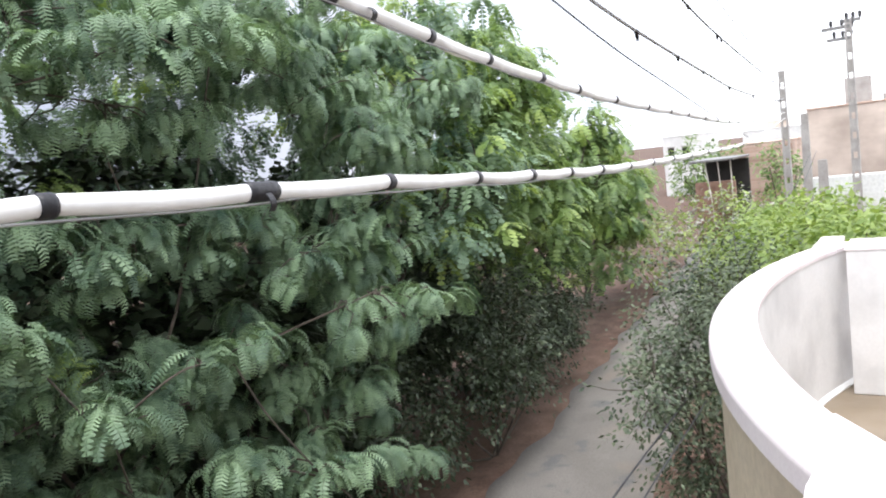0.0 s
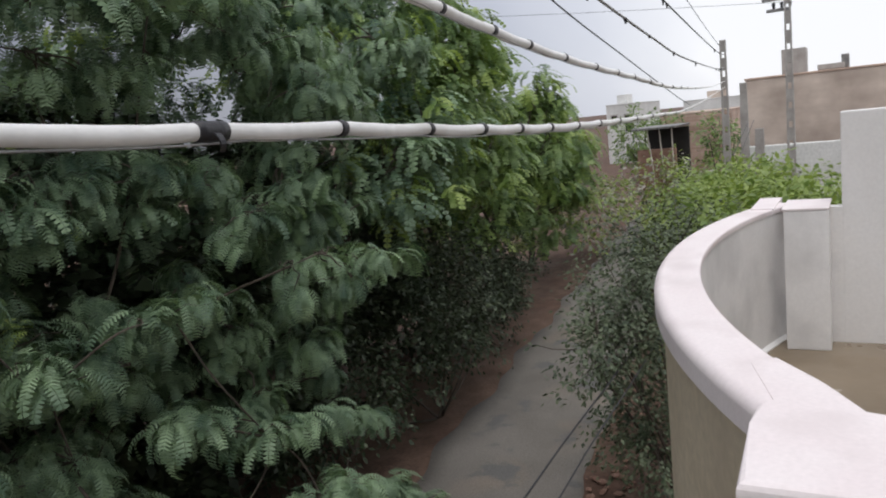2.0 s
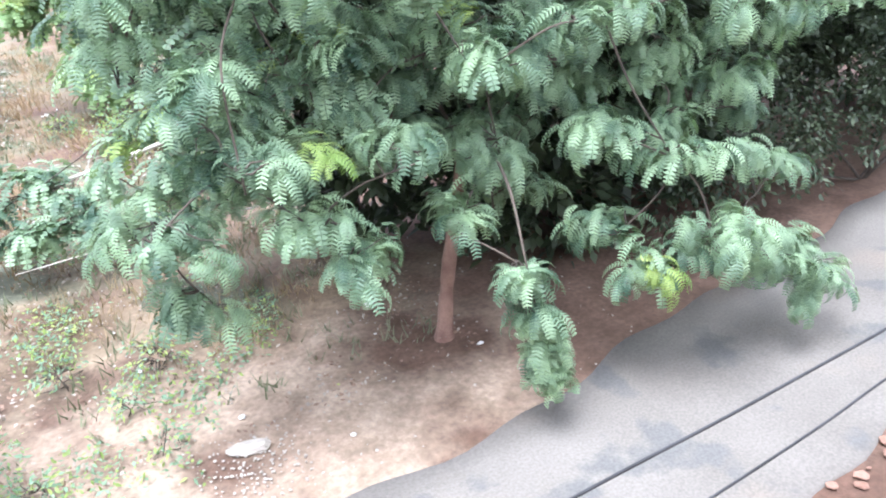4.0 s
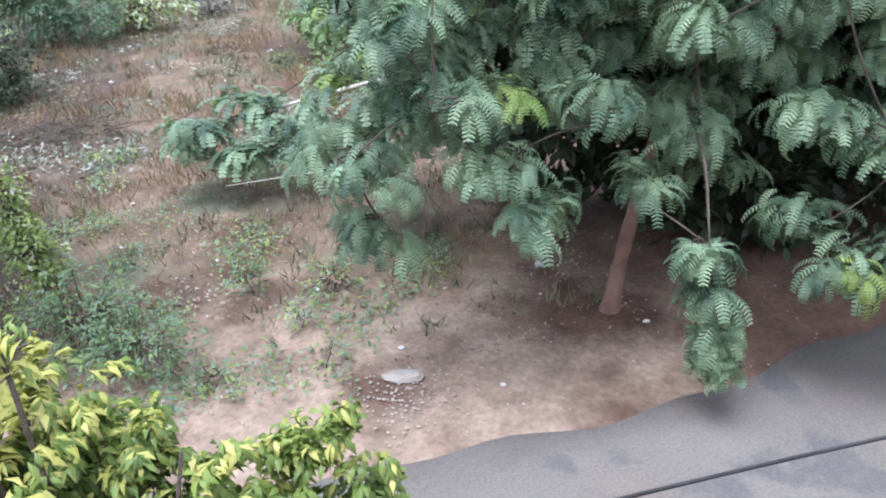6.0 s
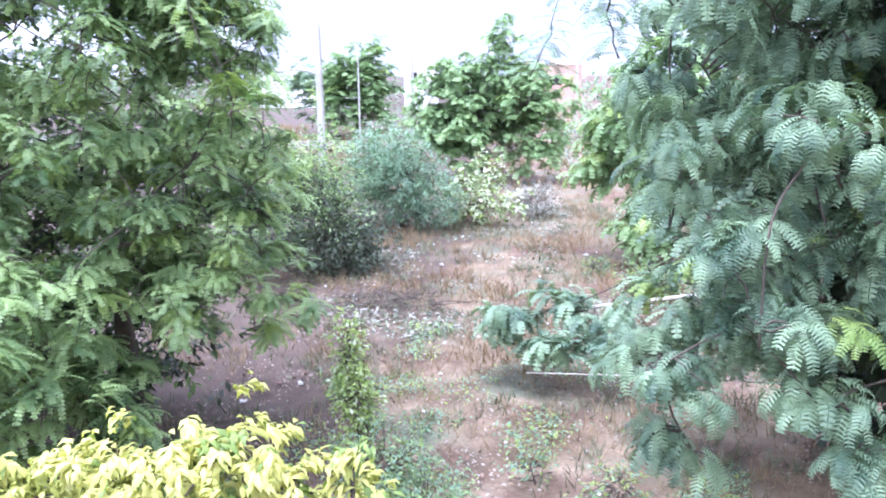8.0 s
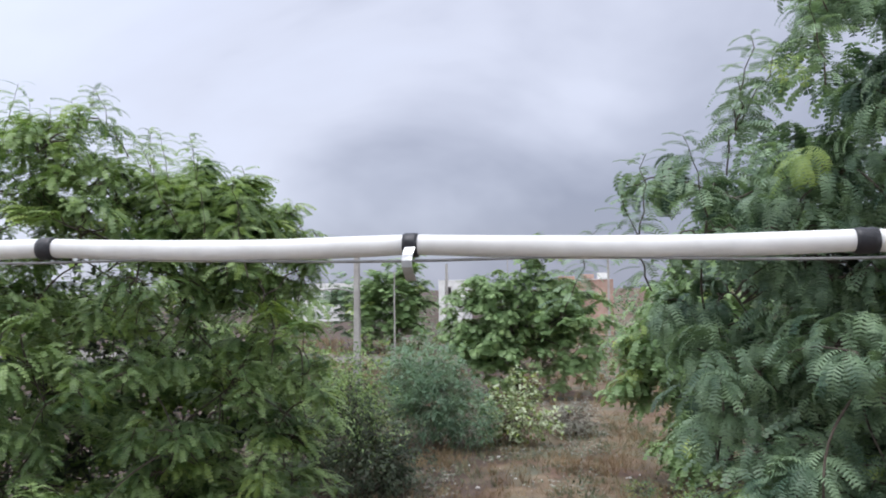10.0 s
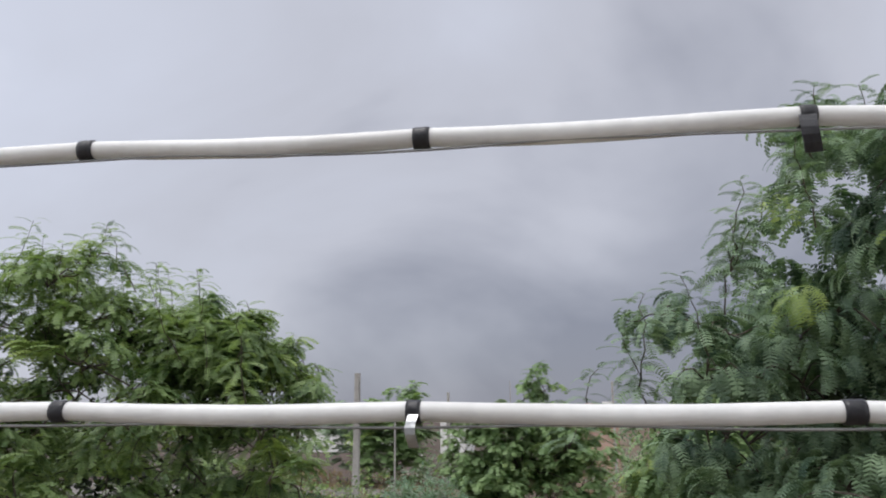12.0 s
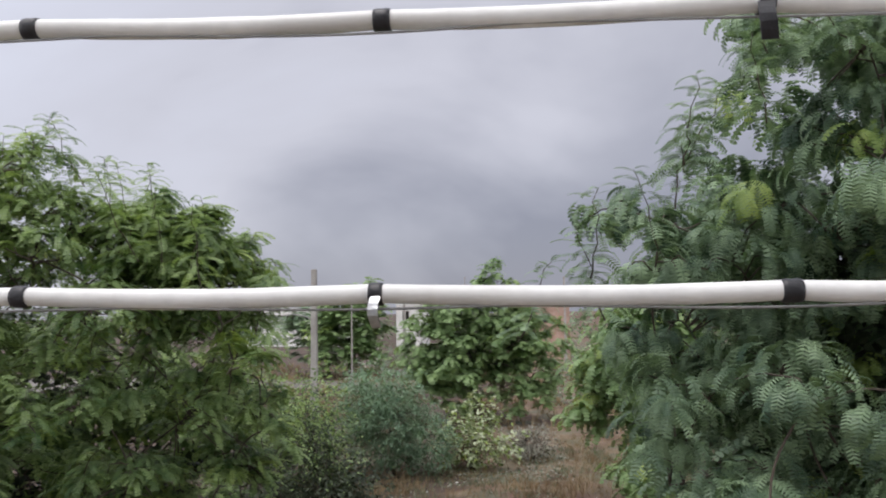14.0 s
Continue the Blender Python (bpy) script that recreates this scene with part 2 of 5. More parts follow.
def brick_material(name, c1, c2, mortar, s=1.0):
    m, nt, b, N, L = nodes_of(name)
    tc, mp, br = N("ShaderNodeTexCoord"), N("ShaderNodeMapping"), N("ShaderNodeTexBrick")
    mp.inputs["Rotation"].default_value = (radians(90), 0, radians(90))
    L(tc.outputs["Object"], mp.inputs[0]), L(mp.outputs[0], br.inputs["Vector"])
    br.inputs["Scale"].default_value = 1.0
    br.inputs["Brick Width"].default_value, br.inputs["Row Height"].default_value = 0.24 * s, 0.085 * s
    br.inputs["Mortar Size"].default_value = 0.012
    for k, c in (("Color1", c1), ("Color2", c2), ("Mortar", mortar)):
        br.inputs[k].default_value = (*c, 1)
    n, band = noise_tex(nt, 0.5, 6), noise_tex(nt, 1.0, 5)
    wide = N("ShaderNodeMapping")
    wide.inputs["Scale"].default_value = (0.5, 0.5, 1.6)
    L(tc.outputs["Object"], wide.inputs[0]), L(wide.outputs[0], band.inputs["Vector"])
    col = mixed(nt, 1.0, br.outputs["Color"], ramp_of(nt, n.outputs["Fac"], [(0.3, (0.66, 0.63, 0.61)), (0.7, (1.18, 1.17, 1.15))]).outputs[0], "MULTIPLY")
    col = mixed(nt, 1.0, col, ramp_of(nt, band.outputs["Fac"], [(0.35, (0.90, 0.88, 0.87)), (0.65, (1.06, 1.06, 1.06))]).outputs[0], "MULTIPLY")
    L(col, b.inputs["Base Color"])
    b.inputs["Roughness"].default_value = 0.9
    bumped(nt, b, br.outputs["Fac"], -0.4, 0.01)
    return m


def wet_floor_material():
    """Brown cement terrace floor with a thin wet film in patches."""
    m, nt, b, N, L = nodes_of("wet_terrace_floor")
    n = noise_tex(nt, 1.2, 6)
    col = ramp_of(nt, n.outputs["Fac"], [(0.3, (0.17, 0.13, 0.085)), (0.7, (0.27, 0.215, 0.155))]).outputs[0]
    spots = ramp_of(nt, noise_tex(nt, 5.0, 3).outputs["Fac"], [(0.70, (0, 0, 0)), (0.73, (1, 1, 1))]).outputs[0]
    L(mixed(nt, spots, col, (0.45, 0.40, 0.34)), b.inputs["Base Color"])
    r = ramp_of(nt, noise_tex(nt, 0.9, 4).outputs["Fac"], [(0.4, (0.25, 0.25, 0.25)), (0.65, (0.75, 0.75, 0.75))])
    L(r.outputs[0], b.inputs["Roughness"])
    bumped(nt, b, noise_tex(nt, 30, 5).outputs["Fac"], 0.15, 0.005)
    return m


GROUND, ROAD = ground_material(), road_material()
BRICK = brick_material("far_brick", (0.46, 0.33, 0.265), (0.60, 0.465, 0.39), (0.56, 0.48, 0.42))
BRICK_FAR = brick_material("distant_brick", (0.40, 0.24, 0.19), (0.46, 0.30, 0.25), (0.42, 0.36, 0.31))
FLOOR = wet_floor_material()

# ---- builders ----


def mesh_of(name, verts, faces, mats, index=None, smooth=False):
    me = bpy.data.meshes.new(name)
    me.from_pydata([tuple(v) for v in verts], [], [tuple(f) for f in faces])
    for m in (mats if isinstance(mats, (list, tuple)) else [mats]):
        me.materials.append(m)
    if smooth:
        me.polygons.foreach_set("use_smooth", [True] * len(me.polygons))
    me.update()
    return me


def quads_mesh(name, verts, quads, mats, index=None):
    """A mesh of quads from arrays, quickly."""
    me = bpy.data.meshes.new(name)
    v, q = np.asarray(verts, np.float32), np.asarray(quads, np.int32)
    me.vertices.add(len(v))
    me.vertices.foreach_set("co", v.ravel())
    me.loops.add(q.size)
    me.loops.foreach_set("vertex_index", q.ravel())
    me.polygons.add(len(q))
    me.polygons.foreach_set("loop_start", np.arange(0, q.size, 4, dtype=np.int32))
    for m in mats:
        me.materials.append(m)
    if index is not None:
        me.polygons.foreach_set("material_index", np.asarray(index, np.int32))
    me.update(calc_edges=True)
    me.validate()
    return me


def part(name, data, material=None, parent=None, label=""):
    """Links a bmesh or a mesh as one object under a thing or a part."""
    if isinstance(data, bmesh.types.BMesh):
        me = bpy.data.meshes.new(name)
        data.to_mesh(me)
        data.free()
        me.materials.append(material)
        data = me
    ob = new(name, data)
    if parent is not None:
        ob.parent = parent
    return tagged(ob, label)


def box_bm(x0, x1, y0, y1, z0, z1, bevel=0.0, seg=2):
    bm = bmesh.new()
    bmesh.ops.create_cube(bm, size=1.0)
    bmesh.ops.scale(bm, vec=(x1 - x0, y1 - y0, z1 - z0), verts=bm.verts)
    bmesh.ops.translate(bm, vec=((x0 + x1) / 2, (y0 + y1) / 2, (z0 + z1) / 2), verts=bm.verts)
    if bevel:
        bmesh.ops.bevel(bm, geom=bm.edges[:], offset=bevel, segments=seg, profile=0.6, affect="EDGES")
    return bm


def tube_data(points, radii, sides=8, off=0):
    """Vertices and quads of a tapered tube along points, closed at its ends by a small point."""
    pts = np.asarray(points, float)
    rad = np.asarray(radii, float)
    d = np.gradient(pts, axis=0)
    d /= np.linalg.norm(d, axis=1)[:, None] + 1e-9
    ref = np.array([0.0, 0.0, 1.0]) if abs(d[0][2]) < 0.9 else np.array([1.0, 0.0, 0.0])
    u = np.cross(d, ref)
    u /= np.linalg.norm(u, axis=1)[:, None] + 1e-9
    w = np.cross(d, u)
    a = np.linspace(0, 2 * np.pi, sides, endpoint=False)
    ring = u[:, None] * np.cos(a)[None, :, None] + w[:, None] * np.sin(a)[None, :, None]
    v = (pts[:, None] + ring * rad[:, None, None]).reshape(-1, 3)
    n = len(pts)
    q = [(off + i * sides + j, off + i * sides + (j + 1) % sides, off + (i + 1) * sides + (j + 1) % sides, off + (i + 1) * sides + j)
         for i in range(n - 1) for j in range(sides)]
    return v, q


def tube_mesh(name, points, radii, mat, sides=8, caps=True):
    v, q = tube_data(points, radii, sides)
    f = [tuple(k) for k in q]
    if caps:
        f += [tuple(range(sides))[::-1], tuple(range(len(v) - sides, len(v)))]
    return mesh_of(name, v, f, mat, smooth=True)


def bend(a, b, sag=0.0, n=8, wob=0.0, rng=None):
    a, b = np.asarray(a, float), np.asarray(b, float)
    t = np.linspace(0, 1, n)[:, None]
    p = a + (b - a) * t
    p[:, 2] -= sag * 4 * (t * (1 - t))[:, 0]
    if wob and rng is not None:
        p[1:-1] += rng.normal(0, wob, (n - 2, 3))
    return p


def spline(points, per=12):
    """A smooth line through points."""
    P = np.asarray(points, float)
    P = np.vstack([2 * P[0] - P[1], P, 2 * P[-1] - P[-2]])
    out = []
    for i in range(1, len(P) - 2):
        for k in range(per):
            t = k / per
            a, b, c, d = P[i - 1:i + 3]
            out.append(0.5 * (2 * b + (c - a) * t + (2 * a - 5 * b + 4 * c - d) * t * t + (3 * b - a - 3 * c + d) * t ** 3))
    out.append(P[-2])
    return np.array(out)


# ---- foliage ----


def frond(pairs, length, width, droop, slim=1.0, gaps=False):
    """One feather leaf along +Y, all of one piece: paired narrow leaflets along a midrib that arches down to its tip."""
    v, q = [], []

    def at(t):
        a = droop * t
        return np.array([0, length * math.sin(a) / droop, -length * (1 - math.cos(a)) / droop])

    thin = 0.008 * length
    ts = [0.12 + 0.88 * i / pairs for i in range(pairs + 1)]
    for t in [0.0] + ts:
        v += [at(t) + (-thin, 0, 0), at(t) + (thin, 0, 0)]
    q.append((0, 1, 3, 2))
    step = 0.88 * length / pairs
    for i in range(pairs):
        t = ts[i]
        g = droop * t
        along, out = np.array([0, math.cos(g), -math.sin(g)]), np.array([0, -math.sin(g), -math.cos(g)])
        w = width * (0.5 + 0.5 * math.sin(math.pi * min(1, 0.2 + t * 0.68)))
        h = step * 0.15 * slim
        if gaps:
            q.append((2 * i + 2, 2 * i + 3, 2 * i + 5, 2 * i + 4))
        for k, sx in ((0, -1), (1, 1)):
            r = 2 * (i + 1) + k
            foot = r + 2
            tip = v[r] + np.array([sx * w, 0, 0]) + along * (0.36 * w + 0.3 * step) + out * 0.2 * w
            if gaps:
                foot = len(v)
                v.append(v[r] + along * 0.5 * step)
                h = step * 0.2 * slim
            o = len(v)
            v += [tip - along * h, tip + along * h]
            q.append((r, o, o + 1, foot) if sx > 0 else (r, foot, o + 1, o))
    return np.array(v), np.array(q)


def ovate(length, width):
    """One broad leaf along +Y, folded on its midrib and curled down at the tip."""
    v, q = [], []
    prof = (0.1, 1.0, 0.0)
    for i, p in enumerate(prof):
        t = (0, 0.45, 1)[i]
        y, z = length * math.sin(1.9 * t) / 1.9, -length * (1 - math.cos(1.9 * t)) / 1.9
        v += [(-width * p / 2, y, z - 0.10 * width * p), (0, y, z + 0.06 * width), (width * p / 2, y, z - 0.10 * width * p)]
    for i in range(2):
        o = 3 * i
        q += [(o, o + 1, o + 4, o + 3), (o + 1, o + 2, o + 5, o + 4)]
    return np.array(v), np.array(q)


def small_leaf(length, width):
    return np.array([(0, 0, 0), (width / 2, length * 0.45, -0.02 * length), (0, length, -0.12 * length), (-width / 2, length * 0.45, -0.02 * length)]), np.array([(0, 1, 2, 3)])


def frames_for(dirs, roll):
    """Rotations whose +Y is dirs and whose +Z leans up, turned by roll."""
    y = dirs / (np.linalg.norm(dirs, axis=1)[:, None] + 1e-9)
    up = np.tile([0.0, 0.0, 1.0], (len(y), 1))
    up[np.abs(y[:, 2]) > 0.96] = (1.0, 0.0, 0.0)
    x = np.cross(y, up)
    x /= np.linalg.norm(x, axis=1)[:, None]
    z = np.cross(x, y)
    c, s = np.cos(roll)[:, None], np.sin(roll)[:, None]
    return np.stack([x * c + z * s, y, -x * s + z * c], 2)


def spread(template, where, rot, size):
    """Copies of a template (vertices, quads) at places, with rotations and sizes, as one pair of arrays."""
    tv, tq = template
    n = len(where)
    v = np.einsum("nij,kj->nki", rot, tv) * size[:, None, None] + where[:, None]
    q = tq[None] + (np.arange(n) * len(tv))[:, None, None]
    return v.reshape(-1, 3), q.reshape(-1, 4)


def gather(chunks):
    """Joins (vertices, quads, material index) chunks."""
    vs, qs, ms, o = [], [], [], 0
    for v, q, m in chunks:
        vs.append(v), qs.append(q + o), ms.append(np.full(len(q), m))
        o += len(v)
    return np.vstack(vs), np.vstack(qs), np.concatenate(ms)


def spray_dirs(rng, axes, per, hang=0.05):
    """Directions of the leaves of a shoot: round about its axis, spreading, then hanging."""
    n = len(axes)
    a = np.repeat(axes, per, axis=0)
    r = rng.normal(0, 1, (n * per, 3))
    r -= (r * a).sum(1)[:, None] * a
    r /= np.linalg.norm(r, axis=1)[:, None] + 1e-9
    k = rng.uniform(0.3, 1.1, n * per)[:, None]
    d = a * (1, 1, 0.7) * rng.uniform(0.35, 1.0, n * per)[:, None] + r * (1, 1, 0.45) * k
    d[:, 2] -= hang + rng.uniform(-0.4, 0.3, n * per)
    return d


def mantle(rng, axes, per, length):
    """Leaves of a shoot as a hanging mantle: fanned about its outward way, set back along it in tiers. Directions and offsets."""
    n = len(axes)
    az = np.repeat(np.arctan2(axes[:, 0], axes[:, 1]), per)
    fan = az + np.tile(np.linspace(-1.25, 1.25, per), n) + rng.normal(0, 0.16, n * per)
    d = np.stack([np.sin(fan), np.cos(fan), rng.uniform(-0.1, 0.6, n * per)], 1)
    back = rng.uniform(0, 0.95, n * per) * length
    off = np.stack([-np.sin(az) * back, -np.cos(az) * back, 0.10 * length + rng.normal(0, 0.14, n * per) * length], 1)
    return d, off


def crown_points(rng, lobes, spacing, inner=0.5, lump=0.22, dome=False):
    """Places of shoots over and inside uneven lobes, with outward axes and depth (1 at the outside)."""
    P, A, D = [], [], []
    for c, r in lobes:
        c, r = np.array(c, float), np.array(r, float)
        vol = 4.19 * r.prod()
        n = max(6, int(vol / spacing ** 3))
        d = rng.normal(0, 1, (n, 3))
        d /= np.linalg.norm(d, axis=1)[:, None]
        if dome:
            d[:, 2] = np.where(d[:, 2] < -0.25, -0.6 * d[:, 2], d[:, 2])
        depth = rng.uniform(inner ** 2, 1, n) ** 0.5
        bump = 1 + lump * np.sin(d[:, 0] * 5 + c[0]) * np.cos(d[:, 1] * 4 + c[1] * 2) + rng.normal(0, 0.07, n)
        P.append(c + d * r * (depth * bump)[:, None])
        out = d * (1, 1, 0.6) + rng.normal(0, 0.3, (n, 3)) + (0, 0, 0.12)
        A.append(out / np.linalg.norm(out, axis=1)[:, None])
        D.append(depth)
    return np.vstack(P), np.vstack(A), np.concatenate(D)


def clumped(lobes, n, seed, share=0.46):
    """Breaks big lobes into a core and n smaller clumps about it, with gaps between them."""
    rng = np.random.default_rng(seed)
    out = []
    for c, r in lobes:
        c, r = np.array(c, float), np.array(r, float)
        out.append((tuple(c), tuple(r * 0.62)))
        for i in range(n):
            z = 1 - 2 * (i + 0.5) / n
            a = i * 2.4 + rng.uniform(0, 0.8)
            k = math.sqrt(1 - z * z)
            out.append((tuple(c + np.array([k * math.cos(a), k * math.sin(a), z]) * r * rng.uniform(0.62, 0.84)), tuple(r * rng.uniform(0.8, 1.15) * share * np.array([1, 1, 0.8]))))
    return out


def grow(name, label, base, lobes, leaf, young, seed, spacing=0.5, per=11, length=0.42, pairs=13, width=0.1, droop=0.8,
         front=None, far_pairs=6, trunk_r=0.12, fork=0.35, fork_at=None, bark=None, sprays=0, young_share=0.1, inner=0.5, group="", limb_r=0.05, category="tree", dome=False):
    """A feather-leaved tree: trunk, limbs to each lobe, twigs, and a crown of drooping leaf sprays."""
    rng = np.random.default_rng(seed)
    bark = bark or BARK
    base = np.array(base, float)
    tree = tagged(new(name), label, category, group)
    cen = np.mean([c for c, r in lobes], axis=0)
    top = max(c[2] + r[2] * 0.4 for c, r in lobes)
    f = base + (np.array([cen[0], cen[1], top]) - base) * fork
    f[:2] = base[:2] + (cen[:2] - base[:2]) * fork * 0.6
    if fork_at:
        f = np.array(fork_at, float)
    stem = spline([base + (0, 0, -0.1), base + (f - base) * 0.35 + rng.normal(0, 0.05, 3) * (1, 1, 0), f])
    rise = stem[:, 2] - base[2]
    girth = np.linspace(trunk_r * 1.15, trunk_r * 0.75, len(stem)) * (1 + 0.4 * np.exp(-np.maximum(rise, 0) / 0.14)) * (1 + rng.normal(0, 0.05, len(stem)))
    part("trunk", tube_mesh("trunk", stem, girth, bark, 12), None, tree)
    P, A, D = crown_points(rng, lobes, spacing, inner, dome=dome)
    keep = P[:, 2] > base[2] + 0.25
    P, A, D = P[keep], A[keep], D[keep]
    twv, twq, off = [], [], 0
    drawn = []
    for c, r in lobes:
        c = np.array(c, float)
        s0, thick = f, limb_r * 0.8
        if c[2] < f[2] - 0.9:
            above = [np.array(k) for k, _ in lobes if k[2] > c[2] + 0.7]
            s0, thick = min(above, key=lambda k: np.linalg.norm(k - c)), limb_r * 0.5
        close = [k for k in drawn if 0.15 < np.linalg.norm(k - c) < 1.5]
        if close:
            s0, thick = min(close, key=lambda k: np.linalg.norm(k - c)), limb_r * 0.34
        drawn.append(c)
        reach = np.linalg.norm(c - s0)
        mid = (s0 + c) / 2 + rng.normal(0, 0.07 * reach, 3) + (0, 0, 0.07 * reach)
        line = spline([s0, mid, c + rng.normal(0, 0.1, 3)], 6)
        part("limb", tube_mesh("limb", line, np.linspace(thick, limb_r * 0.3, len(line)), BARK, 7), None, tree)
        near = np.where(np.linalg.norm((P - c) / np.array(r), axis=1) < 1.1)[0]
        for i in rng.permutation(near)[:9]:
            s = line[np.argmin(np.linalg.norm(line - (P[i] * 0.6 + c * 0.4), axis=1))]
            if np.linalg.norm(s - P[i]) > 1.3:
                continue
            pts = bend(s, P[i], -0.05, 5, 0.03, rng)
            v, q = tube_data(pts, np.linspace(limb_r * 0.32, 0.006, 5), 4, off)
            twv.append(v), twq.extend(q)
            off += len(v)
    tagged(part("twig_mass", quads_mesh("twig_mass", np.vstack(twv), np.array(twq), [BARK]), None, tree), kind="stuff")
    rich = np.zeros(len(P), bool) if front is None else front(P, D)
    fine = [frond(pairs, length, width, droop * k, 1.0, pairs > 8) for k in (0.75, 1.15)]
    plain = [frond(far_pairs, length * 1.05, width * 1.1, droop * k, 1.15) for k in (0.8, 1.2)]
    is_young = (rng.random(len(P)) < young_share * (0.3 + 1.4 * (D > 0.85))) & (A[:, 2] > -0.35)
    mats = [leaf, young]
    chosen = np.where(rich & (D > 0.82))[0]
    chosen = chosen[rng.permutation(len(chosen))][:sprays]
    joined = np.ones(len(P), bool)
    joined[chosen] = False
    chunks = []
    for tset, mask in ((fine, rich & joined), (plain, ~rich & joined)):
        for yk in (0, 1):
            idx = np.where(mask & (is_young == bool(yk)))[0]
            if not len(idx):
                continue
            dirs, set_back = mantle(rng, A[idx], per, length)
            where = np.repeat(P[idx], per, axis=0) + set_back
            rot = frames_for(dirs, rng.normal(0, 0.16, len(dirs)))
            size = rng.uniform(0.6, 1.25, len(dirs)) * (0.92 if yk else 1.0)
            half = rng.random(len(dirs)) < 0.5
            for t, h in zip(tset, (half, ~half)):
                if h.any():
                    chunks.append((*spread(t, where[h], rot[h], size[h]), yk))
    v, q, m = gather(chunks)
    tagged(part("crown", quads_mesh("crown", v, q, mats, m), None, tree), kind="stuff")
    if len(chosen):
        kinds = []
        for k in range(10):
            n = per + 4
            dirs, w0 = mantle(rng, np.array([[0.0, 1.0, 0.0]]), n, length)
            rot = frames_for(dirs, rng.normal(0, 0.14, n))
            v, q = spread(fine[k % 2], w0, rot, rng.uniform(0.75, 1.15, len(dirs)))
            kinds.append(quads_mesh("leaf_spray", v, q, [young if k >= 8 else leaf]))
        for i in chosen:
            k = rng.integers(8, 10) if is_young[i] else rng.integers(0, 8)
            ob = new("leaf_spray", kinds[k])
            ob.parent = tree
            a = math.atan2(-A[i][0], A[i][1])
            ob.matrix_basis = Matrix.Translation(P[i]) @ Matrix.Rotation(a, 4, "Z") @ Matrix.Rotation(rng.normal(0, 0.2), 4, "X")
    return tree


def shoots(tree, tips, leaf, seed, length, pairs, width, reach=0.9):
    """Upright leading shoots that stand out of a crown: a thin stem with feather leaves all along it."""
    rng = np.random.default_rng(seed)
    kinds = [frond(pairs, length, width, k, 1.0, True) for k in (0.9, 1.5)]
    for tip in tips:
        tip = np.array(tip, float)
        root = tip - np.array([rng.normal(0, 0.2), rng.normal(-0.05, 0.15), reach * rng.uniform(0.85, 1.15)])
        line = bend(root, tip, 0.03, 8, 0.02, rng)
        sv, sq = tube_data(line, np.linspace(0.008, 0.003, 8), 4, 0)
        n = 36
        u = np.linspace(0.05, 1.0, n)
        where = np.stack([np.interp(u * 7, range(8), line[:, k]) for k in range(3)], 1)
        a = np.arange(n) * 2.4 + rng.uniform(0, 6)
        dirs = np.stack([np.cos(a), np.sin(a), 0.25 + 0.5 * u ** 3], 1)
        rot = frames_for(dirs, rng.normal(0, 0.25, n))
        size = rng.uniform(0.75, 1.1, n) * (1.05 - 0.45 * u ** 2)
        half = rng.random(n) < 0.5
        chunks = [(np.array(sv), np.array(sq), 1)] + [(*spread(t, where[h], rot[h], size[h]), 0) for t, h in zip(kinds, (half, ~half)) if h.any()]
        v, q, m = gather(chunks)
        part("shoot", quads_mesh("shoot", v, q, [leaf, BARK], m), None, tree)


